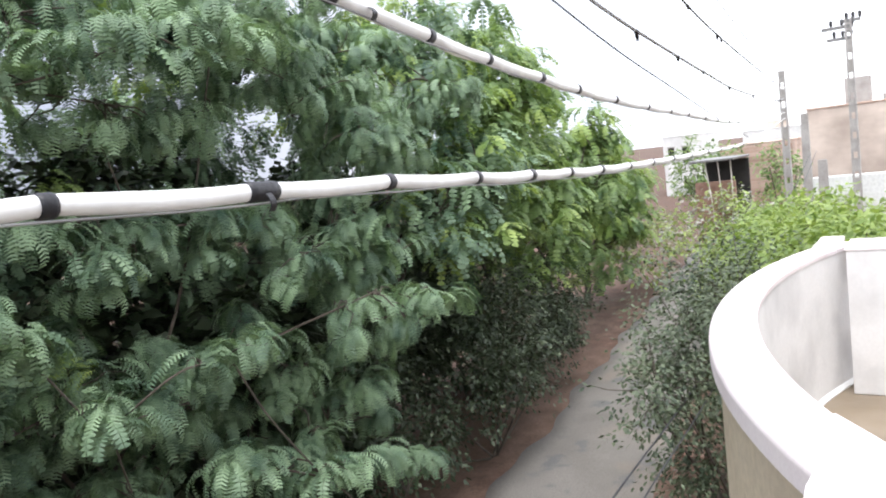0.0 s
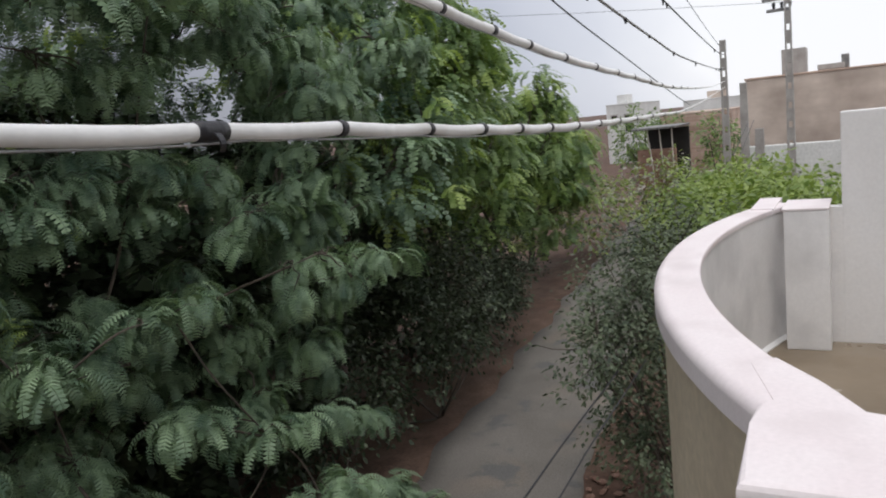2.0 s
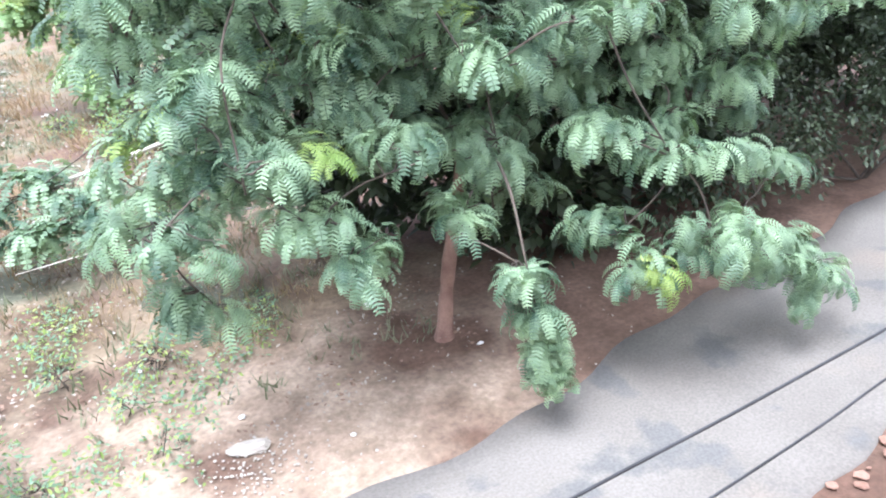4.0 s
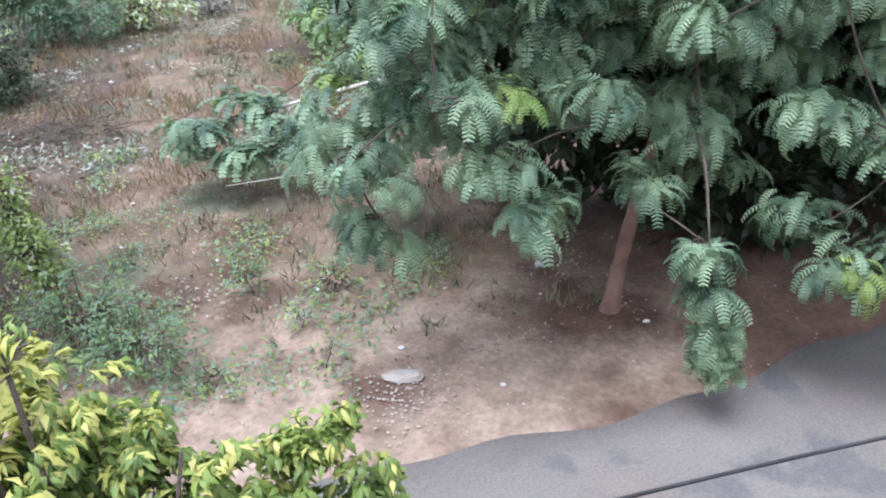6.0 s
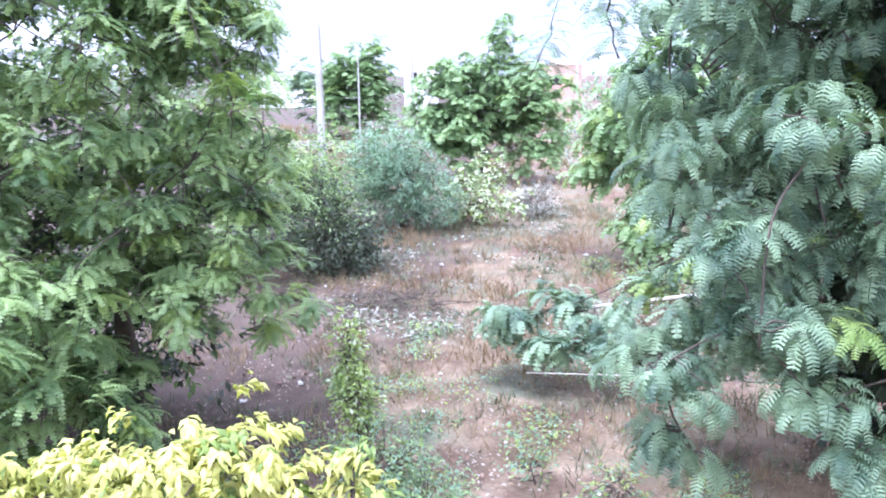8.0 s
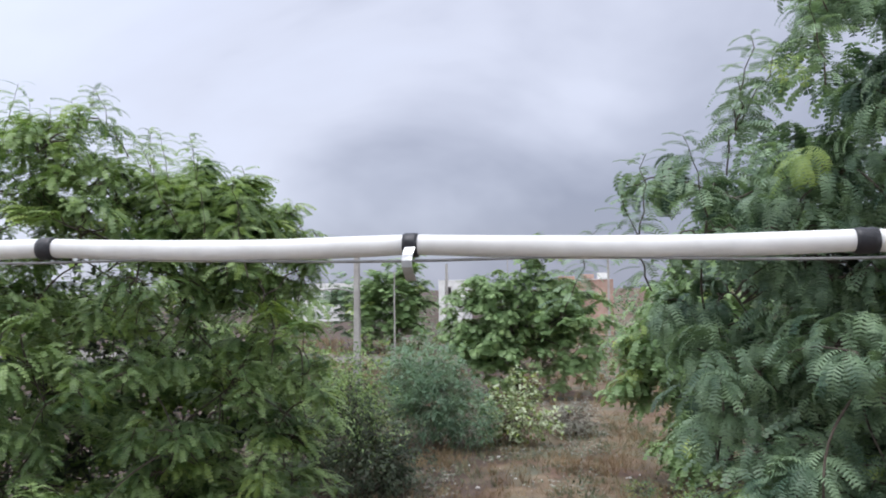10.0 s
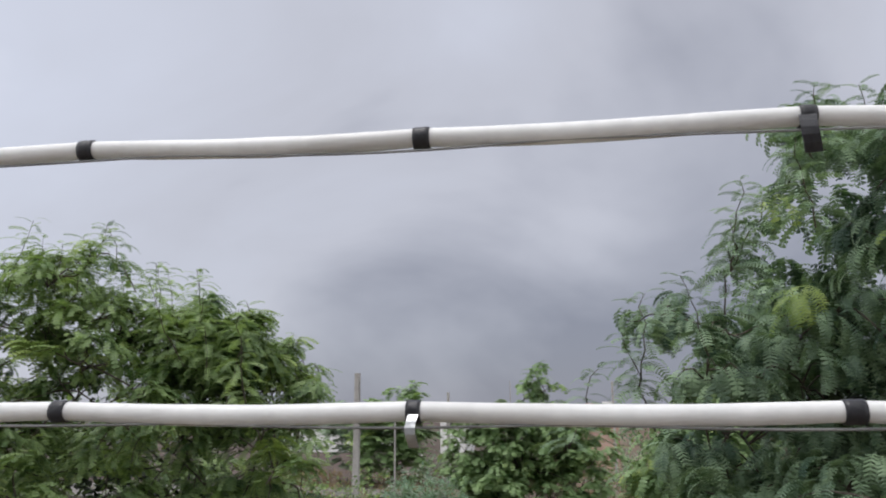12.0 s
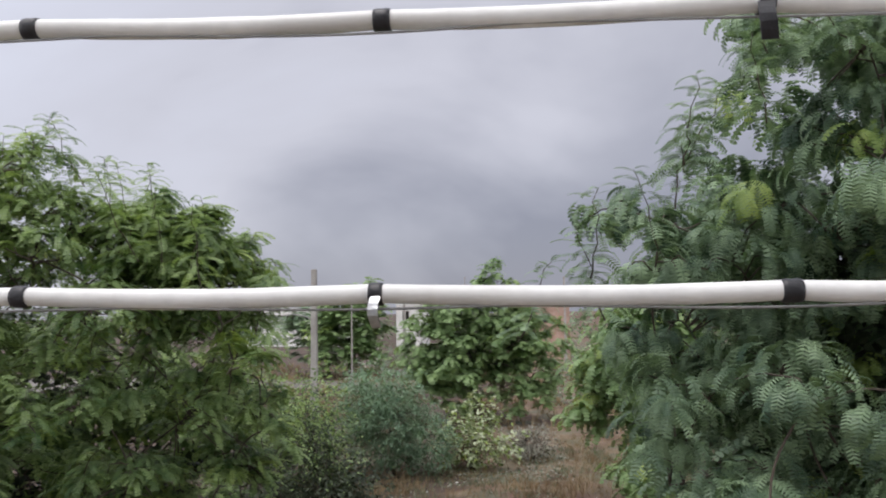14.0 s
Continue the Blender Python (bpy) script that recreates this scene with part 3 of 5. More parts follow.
def bush(name, label, lobes, mats, seed, spacing, template, per=8, size=(0.7, 1.2), stems=6, hang=0.3, base=None, gold=None, inner=0.35, bark=None, category="shrub", stem_r=0.025, group="", tuft=0.0, lump=0.22):
    """A leafy shrub or small tree: stems from the ground, twigs, and many single leaves round each shoot."""
    rng = np.random.default_rng(seed)
    thing = tagged(new(name), label, category, group)
    P, A, D = crown_points(rng, lobes, spacing, inner, lump)
    keep = P[:, 2] > 0.05
    P, A, D = P[keep], A[keep], D[keep]
    c = np.mean([np.array(k[0]) for k in lobes], axis=0)
    b = np.array(base if base else (c[0], c[1], 0.0), float)
    for i in range(stems):
        l = lobes[i % len(lobes)]
        e = np.array(l[0]) + rng.normal(0, 0.4, 3) * np.array(l[1])
        s = b + rng.normal(0, 0.06, 3) * (1, 1, 0) - (0, 0, 0.05)
        line = spline([s, (s + e) / 2 + rng.normal(0, 0.1, 3), e], 5)
        part("stem", tube_mesh("stem", line, np.linspace(stem_r, stem_r * 0.3, len(line)), bark or BARK, 6), None, thing)
    off, tv, tq = 0, [], []
    for i in rng.permutation(len(P))[: min(len(P), 160)]:
        l = min(lobes, key=lambda k: np.linalg.norm(np.array(k[0]) - P[i]))
        v, q = tube_data(bend(np.array(l[0]) * 0.7 + P[i] * 0.3, P[i], 0, 4, 0.02, rng), np.linspace(0.008, 0.003, 4), 4, off)
        tv.append(v), tq.extend(q)
        off += len(v)
    tagged(part("twig_mass", quads_mesh("twig_mass", np.vstack(tv), np.array(tq), [bark or BARK]), None, thing), kind="stuff")
    if tuft:
        dirs, set_back = mantle(rng, A, per, tuft)
        where = np.repeat(P, per, axis=0) + set_back
        rot = frames_for(dirs, rng.normal(0, 0.3, len(dirs)))
    else:
        dirs = spray_dirs(rng, A, per, hang)
        where = np.repeat(P, per, axis=0) + rng.normal(0, spacing * 0.32, (len(P) * per, 3))
        rot = frames_for(dirs, rng.normal(0, 0.5, len(dirs)))
    sc = rng.uniform(*size, len(dirs))
    which = np.zeros(len(dirs), int)
    if gold is not None:
        which = (rng.random(len(dirs)) < np.repeat(gold(P, D), per)).astype(int)
    chunks = [(*spread(template, where[which == k], rot[which == k], sc[which == k]), k) for k in (0, 1) if (which == k).any()]
    v, q, m = gather(chunks)
    tagged(part("foliage", quads_mesh("foliage", v, q, mats, m), None, thing), kind="stuff")
    return thing


# ---- ground and lane ----


def lane_far(x):
    return 5.6 + 0.135 * max(0.0, x - 2.0) + 0.10 * math.sin(x * 1.3) + 0.06 * math.sin(x * 3.7 + 1)


def lane_near(x):
    return 2.75 + 0.14 * x + 0.05 * math.sin(x * 1.9) + 0.03 * math.sin(x * 5.1)


def build_ground():
    xs = np.unique(np.concatenate([np.linspace(-18, 30, 160), np.linspace(-2500, 2500, 41)]))
    ys = np.unique(np.concatenate([np.linspace(1.0, 46, 150), np.linspace(-2500, 2500, 41)]))
    v, f = [], []
    for y in ys:
        for x in xs:
            z = 0.0
            if -18 <= x <= 30 and 6.2 < y <= 46:
                k = min(1, (y - 6.2) / 2) * min(1, (46 - y) / 5)
                z = k * (0.10 * noise.noise((x * 0.35, y * 0.35, 0)) + 0.05 * noise.noise((x * 1.3, y * 1.3, 4)))
            v.append((x, y, z - 0.03))
    n = len(xs)
    for j in range(len(ys) - 1):
        for i in range(n - 1):
            f.append((j * n + i, j * n + i + 1, (j + 1) * n + i + 1, (j + 1) * n + i))
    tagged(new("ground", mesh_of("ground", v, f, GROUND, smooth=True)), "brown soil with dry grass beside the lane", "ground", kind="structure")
    xs = np.linspace(-30, 60, 360)
    v, f = [], []
    for x in xs:
        a, b = lane_near(x), lane_far(x)
        for k in range(7):
            t = k / 6
            v.append((x, a + (b - a) * t, 0.012 + 0.025 * math.sin(math.pi * t)))
        v += [(x, a - 0.02, -0.08), (x, b + 0.02, -0.08)]
    for i in range(len(xs) - 1):
        o, p = i * 9, (i + 1) * 9
        for k in range(6):
            f.append((o + k, p + k, p + k + 1, o + k + 1))
        f += [(o + 7, p + 7, p, o), (o + 6, p + 6, p + 8, o + 8)]
    tagged(new("road", mesh_of("road", v, f, ROAD, smooth=True)), "narrow dusty cement lane with damp stains", "road", kind="structure")
    v = [(-60, 48, 0.03), (-9, 52.5, 0.03), (-9, 58, 0.03), (-60, 62, 0.03)]
    tagged(new("road", mesh_of("road", v, [(0, 1, 2, 3)], ROAD)), "pale side road across the open field", "road", kind="structure")


build_ground()


def scatter_blades(name, label, mat, count, region, height, seed, width=0.012, clump=5, dens=None):
    """Grass: thin bent blades in tufts, one sheet of stuff."""
    rng = np.random.default_rng(seed)
    x0, x1, y0, y1 = region
    P = np.stack([rng.uniform(x0, x1, count), rng.uniform(y0, y1, count), np.zeros(count)], 1)
    if dens:
        P = P[np.array([rng.random() < dens(p[0], p[1]) for p in P])]
    n = len(P) * clump
    W = np.repeat(P, clump, axis=0) + rng.normal(0, 0.06, (n, 3)) * (1, 1, 0)
    d = rng.normal(0, 0.45, (n, 3))
    d[:, 2] = 1.0
    t = np.array([(-width / 2, 0, 0), (width / 2, 0, 0), (width / 5, 0.6, 0.05), (-width / 5, 0.6, 0.05), (0.0, 1.0, 0.22), (0.002, 1.0, 0.22)])
    q = np.array([(0, 1, 2, 3), (3, 2, 5, 4)])
    t = t * (1, height, height)
    v, qq = spread((t, q), W, frames_for(d, rng.uniform(0, 6.3, n)), rng.uniform(0.5, 1.3, n))
    tagged(new(name, quads_mesh(name, v, qq, [mat])), label, "grass", kind="stuff")


def patchy(sx, sy, lo, hi, z=0.0):
    return lambda x, y: min(1, max(0, (noise.noise((x * sx, y * sy, z)) - lo) / (hi - lo)))


scatter_blades("dry_grass", "dry straw-coloured grass in loose tufts", STRAW, 5200, (-9, 4, 8.6, 34), 0.24, 3, 0.012, 7, patchy(0.5, 0.5, -0.35, 0.25))
scatter_blades("weeds", "low grey-green weeds among dry grass", WEED, 5200, (-9, 4, 7.6, 30), 0.20, 5, 0.022, 7, patchy(0.6, 0.6, -0.1, 0.35, 7))


def ground_cover(name, label, mats, count, region, seed, template, dens):
    """Low creeping leaves in patches over the soil, one sheet of stuff."""
    rng = np.random.default_rng(seed)
    P = np.stack([rng.uniform(region[0], region[1], count), rng.uniform(region[2], region[3], count), rng.uniform(0.01, 0.10, count)], 1)
    P = P[np.array([rng.random() < dens(p[0], p[1]) for p in P])]
    d = rng.normal(0, 1, (len(P), 3)) * (1, 1, 0.35)
    which = rng.random(len(P)) < 0.4
    rot, sc = frames_for(d, rng.normal(0, 0.4, len(P))), rng.uniform(0.5, 1.3, len(P))
    v, q, m = gather([(*spread(template, P[which == k], rot[which == k], sc[which == k]), int(k)) for k in (False, True)])
    tagged(new(name, quads_mesh(name, v, q, mats, m)), label, "weeds", kind="stuff")


scatter_blades("dry_tufts", "brown dry grass tufts across the plot", surface("brown_grass", (0.14, 0.09, 0.048), (0.33, 0.23, 0.125), 0.8, 7, 0.85, 0.1, 0.004), 2600, (-8, 4, 12.5, 30), 0.34, 6, 0.02, 8, patchy(0.42, 0.42, -0.02, 0.35, 11))
ground_cover("creeping_weeds", "grey-green creeping weeds in patches on the soil", [LEAF_BLUE, LEAF_HEDGE], 30000, (-4.5, 2.2, 6.6, 15), 17, small_leaf(0.075, 0.032),
             lambda x, y: patchy(0.9, 0.9, 0.02, 0.45, 2)(x, y) * (1.0 if y > 7.6 - 0.35 * x or x < 0.6 else 0.0))
ground_cover("far_creeping_weeds", "dull weeds in patches over the dry plot", [LEAF_SMALL, GREY_SHRUB], 26000, (-8, 4, 14, 30), 18, small_leaf(0.13, 0.05), patchy(0.5, 0.5, 0.0, 0.4, 5))
ground_cover("leaf_litter", "brown and grey fallen leaves on the soil", [surface("dead_leaf", (0.10, 0.06, 0.042), (0.30, 0.20, 0.145), 1.5, 9, 0.9, 0.1, 0.003), surface("bleached_leaf", (0.20, 0.165, 0.135), (0.38, 0.34, 0.29), 1.5, 9, 0.9, 0.1, 0.003)], 26000, (-6.5, 4.0, 7.0, 20), 19,
             small_leaf(0.06, 0.032), patchy(0.7, 0.7, -0.25, 0.45, 9))
scatter_blades("far_grass", "tall dry grass of the open field", STRAW, 6000, (-30, 14, 34, 75), 0.5, 9, 0.05, 5, patchy(0.2, 0.2, -0.3, 0.2, 3))


def scatter_stones(name, label, mat, count, region, size, seed, category="stones", dens=None, z=0.0):
    rng = np.random.default_rng(seed)
    x0, x1, y0, y1 = region
    bm = bmesh.new()
    bmesh.ops.create_icosphere(bm, subdivisions=1, radius=1.0)
    tv = np.array([v.co[:] for v in bm.verts])
    tf = np.array([[v.index for v in f.verts] for f in bm.faces])
    bm.free()
    V, F, o = [], [], 0
    for _ in range(count):
        x, y = rng.uniform(x0, x1), rng.uniform(y0, y1)
        if dens and rng.random() > dens(x, y):
            continue
        s = rng.uniform(*size) * np.array([1, rng.uniform(0.6, 1.2), rng.uniform(0.25, 0.6)])
        a = rng.uniform(0, 6.28)
        p = tv * (1 + rng.normal(0, 0.14, (len(tv), 1))) * s
        p = np.stack([p[:, 0] * math.cos(a) - p[:, 1] * math.sin(a), p[:, 0] * math.sin(a) + p[:, 1] * math.cos(a), p[:, 2]], 1)
        V.append(p + (x, y, z + s[2] * 0.15)), F.append(tf + o)
        o += len(tv)
    tagged(new(name, mesh_of(name, np.vstack(V), np.vstack(F), mat)), label, category, kind="stuff")


scatter_stones("pebbles", "small grey pebbles on the bare soil", STONE, 900, (-5, 6, 5.9, 16), (0.005, 0.019), 11)
scatter_stones("gravel", "heap of pale gravel beside the lane", STONE, 1100, (0.3, 1.9, 5.9, 7.5), (0.006, 0.022), 12, dens=lambda x, y: math.exp(-((x - 1.05) / 0.45) ** 2 - ((y - 6.55) / 0.4) ** 2))
scatter_stones("paper_litter", "scraps of pale litter on the ground", LITTER_WHITE, 70, (-6, 4, 6.4, 24), (0.02, 0.07), 13, "litter")
scatter_stones("broken_bricks", "broken red bricks along the lane", RUBBLE_RED, 320, (4.5, 13, 2.4, 4.4), (0.025, 0.085), 14, "rubble", dens=lambda x, y: 1.0 if lane_near(x) - 0.8 < y < lane_near(x) - 0.02 else 0.0)

# ---- terrace and its parapets ----


def arc_through(p, q, r, n):
    """Points of the circle's arc from p over q to r."""
    (ax, ay), (bx, by), (cx, cy) = p, q, r
    d = 2 * (ax * (by - cy) + bx * (cy - ay) + cx * (ay - by))
    ux = ((ax * ax + ay * ay) * (by - cy) + (bx * bx + by * by) * (cy - ay) + (cx * cx + cy * cy) * (ay - by)) / d
    uy = ((ax * ax + ay * ay) * (cx - bx) + (bx * bx + by * by) * (ax - cx) + (cx * cx + cy * cy) * (bx - ax)) / d
    rad = math.hypot(ax - ux, ay - uy)
    a0, a1 = math.atan2(ay - uy, ax - ux), math.atan2(cy - uy, cx - ux)
    return [np.array([ux + rad * math.cos(a0 + (a1 - a0) * i / n), uy + rad * math.sin(a0 + (a1 - a0) * i / n)]) for i in range(n + 1)]


def swept(name, line, profile, mat):
    """A closed cross-section (offset to the outside, height) swept along a plan line."""
    line = np.array(line)
    d = np.gradient(line, axis=0)
    d /= np.linalg.norm(d, axis=1)[:, None]
    nrm = np.stack([-d[:, 1], d[:, 0]], 1)
    k = len(profile)
    v = [(*(p + n * o), z) for p, n in zip(line, nrm) for o, z in profile]
    f = [(i * k + j, i * k + (j + 1) % k, (i + 1) * k + (j + 1) % k, (i + 1) * k + j) for i in range(len(line) - 1) for j in range(k)]
    f += [tuple(range(k))[::-1], tuple(range((len(line) - 1) * k, len(line) * k))]
    return mesh_of(name, v, f, mat, smooth=False)


def cap_profile(half, z0, z1, r):
    """Cross-section of the coping: a thin sharp inner edge, a full rounded nose outside."""
    out = [(-half, z1 - 0.032)]
    for a in range(0, 91, 18):
        out.append((-half + 0.01 - 0.01 * math.cos(radians(a)), z1 - 0.01 + 0.01 * math.sin(radians(a))))
    for a in range(90, -1, -6):
        out.append((half - r + r * math.cos(radians(a)), z1 - r + r * math.sin(radians(a))))
    out += [(half, z0), (0.0, z0)]
    return out[::-1]


TOP, DECK = 4.40, 3.40
ARC = arc_through((2.12, 0.645), (4.48, 1.415), (6.35, 1.09), 48)

terrace = tagged(new("terrace_parapet"), "curved masonry terrace parapet with pinkish white rounded cap and cream outer face", "parapet", kind="structure")
part("cap", swept("cap", ARC, cap_profile(0.108, TOP - 0.11, TOP, 0.045), PAINT_PINK), None, terrace, "pinkish white painted rounded cap")
part("outer_wall", swept("outer_wall", ARC, [(0.072, 0.0), (0.072, TOP - 0.112), (-0.005, TOP - 0.112), (-0.005, 0.0)][::-1], PAINT_CREAM), None, terrace, "cream painted outer wall face")
part("inner_wall", swept("inner_wall", ARC, [(-0.008, DECK), (-0.008, TOP - 0.034), (-0.101, TOP - 0.034), (-0.101, DECK)][::-1], PAINT_GREY), None, terrace, "grey whitewashed inner face")
part("coping_step", box_bm(5.98, 6.62, 1.10, 1.26, TOP - 0.03, TOP + 0.008, 0.004), PAINT_PINK, terrace)
part("skirting", swept("skirting", ARC[8:47], [(-0.101, DECK), (-0.101, DECK + 0.03), (-0.13, DECK + 0.008), (-0.13, DECK)], PAINT_GREY), None, terrace)

pier = tagged(new("parapet_pier"), "short masonry pier with pinkish white cap ending the curved parapet", "pier", kind="structure")
part("pier_body", box_bm(1.76, 2.09, 0.32, 0.745, 0.0, TOP - 0.13), surface("pier_paint", (0.62, 0.50, 0.45), (0.74, 0.62, 0.57), 1.8, 22, 0.75, 0.4, 0.008), pier, "dull pink painted pier")

def plan_prism(points, z0, z1, bevel=0.0, sharp=None):
    """An upright prism over a plan outline, its upper edges rounded but for those that butt on the next piece."""
    bm = bmesh.new()
    lo, hi = [bm.verts.new((x, y, z0)) for x, y in points], [bm.verts.new((x, y, z1)) for x, y in points]
    n = len(points)
    bm.faces.new(lo[::-1]), bm.faces.new(hi)
    for i in range(n):
        bm.faces.new((lo[i], lo[(i + 1) % n], hi[(i + 1) % n], hi[i]))
    if bevel:
        top = [e for e in bm.edges if all(v.co.z > z1 - 1e-5 for v in e.verts)]
        if sharp is not None:
            butt = [{hi[k], hi[(k + 1) % n]} for k in sharp]
            top = [e for e in top if {*e.verts} not in butt]
        bmesh.ops.bevel(bm, geom=top, offset=bevel, segments=4, profile=0.6, affect="EDGES")
    return bm


part("pier_cap", plan_prism([(1.70, 0.27), (2.135, 0.27), (2.135, 0.565), (2.31, 0.61), (2.566, 0.785), (2.50, 0.85), (2.20, 0.76), (2.15, 0.80), (2.03, 0.80), (1.70, 0.79)], TOP - 0.125, TOP + 0.002, 0.03, (3, 4, 5, 6)), PAINT_PINK, pier)
part("corner_body", plan_prism([(2.11, 0.58), (2.32, 0.62), (2.46, 0.69), (2.58, 0.78), (2.3, 0.74), (2.11, 0.70)], DECK, TOP - 0.126), PAINT_GREY, pier, "grey whitewashed corner")
pil = tagged(new("wall_pilaster"), "grey whitewashed pilaster where parapet meets wall", "pilaster", kind="structure")
part("shaft", box_bm(5.85, 6.08, 0.745, 1.03, DECK, TOP + 0.002, 0.008), PAINT_GREY, pil)
part("pilaster_cap", box_bm(5.846, 6.36, 0.741, 1.04, TOP + 0.003, TOP + 0.018, 0.005), PAINT_PINK, pil)

part("return", box_bm(6.0835, 6.20, 0.655, 0.76, DECK, TOP - 0.01), PAINT_GREY, pil)
tagged(part("wall_east", box_bm(6.082, 6.28, -6.0, 0.67, DECK - 0.2, 5.05, 0.01), PAINT_GREY), "grey stained whitewashed terrace wall", "wall", kind="structure")


def build_deck():
    v = [(p[0], p[1], z) for z in (DECK - 0.16, DECK) for p in ([(-5, -6), (6.1, -6), (6.1, 0.9)] + [tuple(a - np.array([0, 0.05])) for a in ARC[::-1][2:-2]] + [(1.9, 0.4), (1.72, 0.15), (-5, 0.15)])]
    n = len(v) // 2
    f = [tuple(range(n, 2 * n)), tuple(range(n))[::-1]] + [(i, (i + 1) % n, n + (i + 1) % n, n + i) for i in range(n)]
    tagged(new("floor", mesh_of("floor", v, f, FLOOR)), "wet brown cement terrace floor", "floor", kind="structure")


build_deck()
tagged(part("wall_front", box_bm(-5, 1.755, -0.10, 0.08, 0.0, 4.35), PAINT_CREAM), "plain cream front wall below the terrace edge", "wall", kind="structure")
# out of view; height and distance chosen to keep skylight off the low foliage
tagged(part("wall_back", box_bm(-5, 6.08, -2.9, -2.7, 0.0, 8.6), PAINT_GREY), "plain grey unseen wall added behind the terrace to block skylight", "wall", kind="structure")
tagged(part("wall_west", box_bm(-5.2, -5.02, -5.2, 0.08, 0.0, 4.6), PAINT_GREY), "plain grey side wall of the terrace", "wall", kind="structure")
tagged(part("floor_seam", box_bm(6.0, 6.075, -5.5, 0.12, DECK, DECK + 0.018, 0.004), LITTER_WHITE), "thin pale cement fillet along the wall foot", "fillet", kind="structure")

# ---- cables along the lane ----
LOW = spline([(-16, 1.2, 5.97), (-7, 1.62, 5.49), (-3, 1.84, 5.335), (-1.47, 1.91, 5.30), (-0.56, 1.96, 5.29), (0.4, 2.01, 5.28), (0.97, 2.02, 5.283), (1.57, 2.03, 5.262), (2.2, 2.07, 5.245),
              (3.5, 2.16, 5.19), (5.5, 2.36, 5.14), (9.5, 2.75, 5.12), (14.9, 3.28, 5.16), (27.35, 4.50, 5.66)], 14)
HIGH = spline([(-16, 0.9, 6.6), (-7, 1.36, 6.09), (-3, 1.64, 5.96), (-1.36, 1.78, 5.94), (-0.51, 1.84, 5.92), (0.35, 1.91, 5.92), (1.32, 1.93, 5.85), (2.01, 1.97, 5.795), (2.96, 2.05, 5.70),
               (4.9, 2.22, 5.59), (7.7, 2.49, 5.53), (11.65, 2.88, 5.47), (19.1, 3.63, 5.57), (27.35, 4.50, 5.85)], 14)


def at_x(line, x):
    i = int(np.clip(np.searchsorted(line[:, 0], x), 1, len(line) - 1))
    t = (x - line[i - 1, 0]) / (line[i, 0] - line[i - 1, 0])
    return line[i - 1] + (line[i] - line[i - 1]) * t


def bundle(label, line, ties, tabs, radius, seed):
    """A bundle of cables wrapped in white sleeve and bound with black tape."""
    rng = np.random.default_rng(seed)
    thing = tagged(new("cable_bundle"), label, "cable", "cable bundles over the lane")
    cuts = [x for x in ties]
    edges = [line[0, 0]] + cuts + [line[-1, 0]]
    P, R = [], []
    for a, b in zip(edges[:-1], edges[1:]):
        n = 9 if b - a < 3 else 24
        for k in range(n):
            t = k / n
            p = at_x(line, a + (b - a) * t).copy()
            fat = math.sin(math.pi * t) if 0 < a < 9 or a > -4 else 0.3
            far = 1.0 if p[0] < 9 else max(0.45, 1.0 - (p[0] - 9) * 0.06)
            p[2] -= 0.010 * fat * far
            P.append(p), R.append(radius * far * (0.92 + 0.13 * fat * rng.uniform(0.6, 1.2)))
    P.append(line[-1]), R.append(radius * 0.45)
    part("sleeve", tube_mesh("sleeve", P, R, WRAP, 14), None, thing)
    w = np.array([at_x(line, x) + (0, -0.012, -radius * 1.12 - 0.010 * abs(math.sin(i * 0.35))) for i, x in enumerate(np.linspace(-6, 9, 140))])
    part("service_wire", tube_mesh("service_wire", w, [0.0035] * len(w), WIRE_GREY, 5), None, thing, "thin grey wire slung under the sleeve")
    for x in ties:
        w = (0.020 if x < 9 else 0.03) * rng.uniform(0.8, 1.35)
        if abs(x - 1.57) < 0.05 and seed == 1:
            w = 0.055
        far = 1.0 if x < 9 else max(0.45, 1.0 - (x - 9) * 0.06)
        xs = np.linspace(x - w, x + w, 5)
        pts = [at_x(line, k) - (0, 0, 0.002) for k in xs]
        part("tape", tube_mesh("tape", pts, [radius * far * k for k in (1.06, 1.13, 1.10, 1.14, 1.07)], TAPE, 14), None, thing)
    for x, mat, drop, wd in tabs:
        c = at_x(line, x)
        bm = box_bm(-wd / 2, wd / 2, -0.002, 0.002, -drop, 0.0)
        bmesh.ops.subdivide_edges(bm, edges=[e for e in bm.edges if abs(e.verts[0].co.z - e.verts[1].co.z) > drop * 0.5], cuts=4)
        for v in bm.verts:
            v.co.x += 0.004 * math.sin(v.co.z / drop * 4)
            v.co.y += 0.02 * math.sin(v.co.z / drop * 3)
            v.co += Vector(c) + Vector((0, -radius * 1.15, -radius * 0.3))
        part("loose_end", bm, mat, thing, "loose hanging end of tape")
    return thing


LOW_TIES = [-5.4, -4.4, -3.4, -2.45, -1.47, -0.56, 0.40, 0.97, 1.57, 2.2, 2.87, 3.48, 4.08, 4.74, 5.5, 6.3, 7.2, 8.2, 9.4, 10.6, 12, 13.5]
HIGH_TIES = [-5.0, -4.1, -3.05, -2.2, -1.36, -0.51, 0.35, 1.32, 1.88, 2.46, 2.96, 3.58, 4.16, 4.95, 5.9, 6.8, 7.7, 8.8, 9.8, 11, 12.2, 13.4, 14.8, 16.2]
bundle("white sleeved cable bundle bound with black tape at eye height", LOW, LOW_TIES, [(-0.555, FOIL, 0.075, 0.024), (1.57, TAPE, 0.05, 0.02)], 0.0255, 1)
bundle("white sleeved cable bundle with black tape, slung above the other", HIGH, HIGH_TIES, [(0.345, TAPE, 0.088, 0.036), (2.05, TAPE, 0.04, 0.02)], 0.0245, 2)


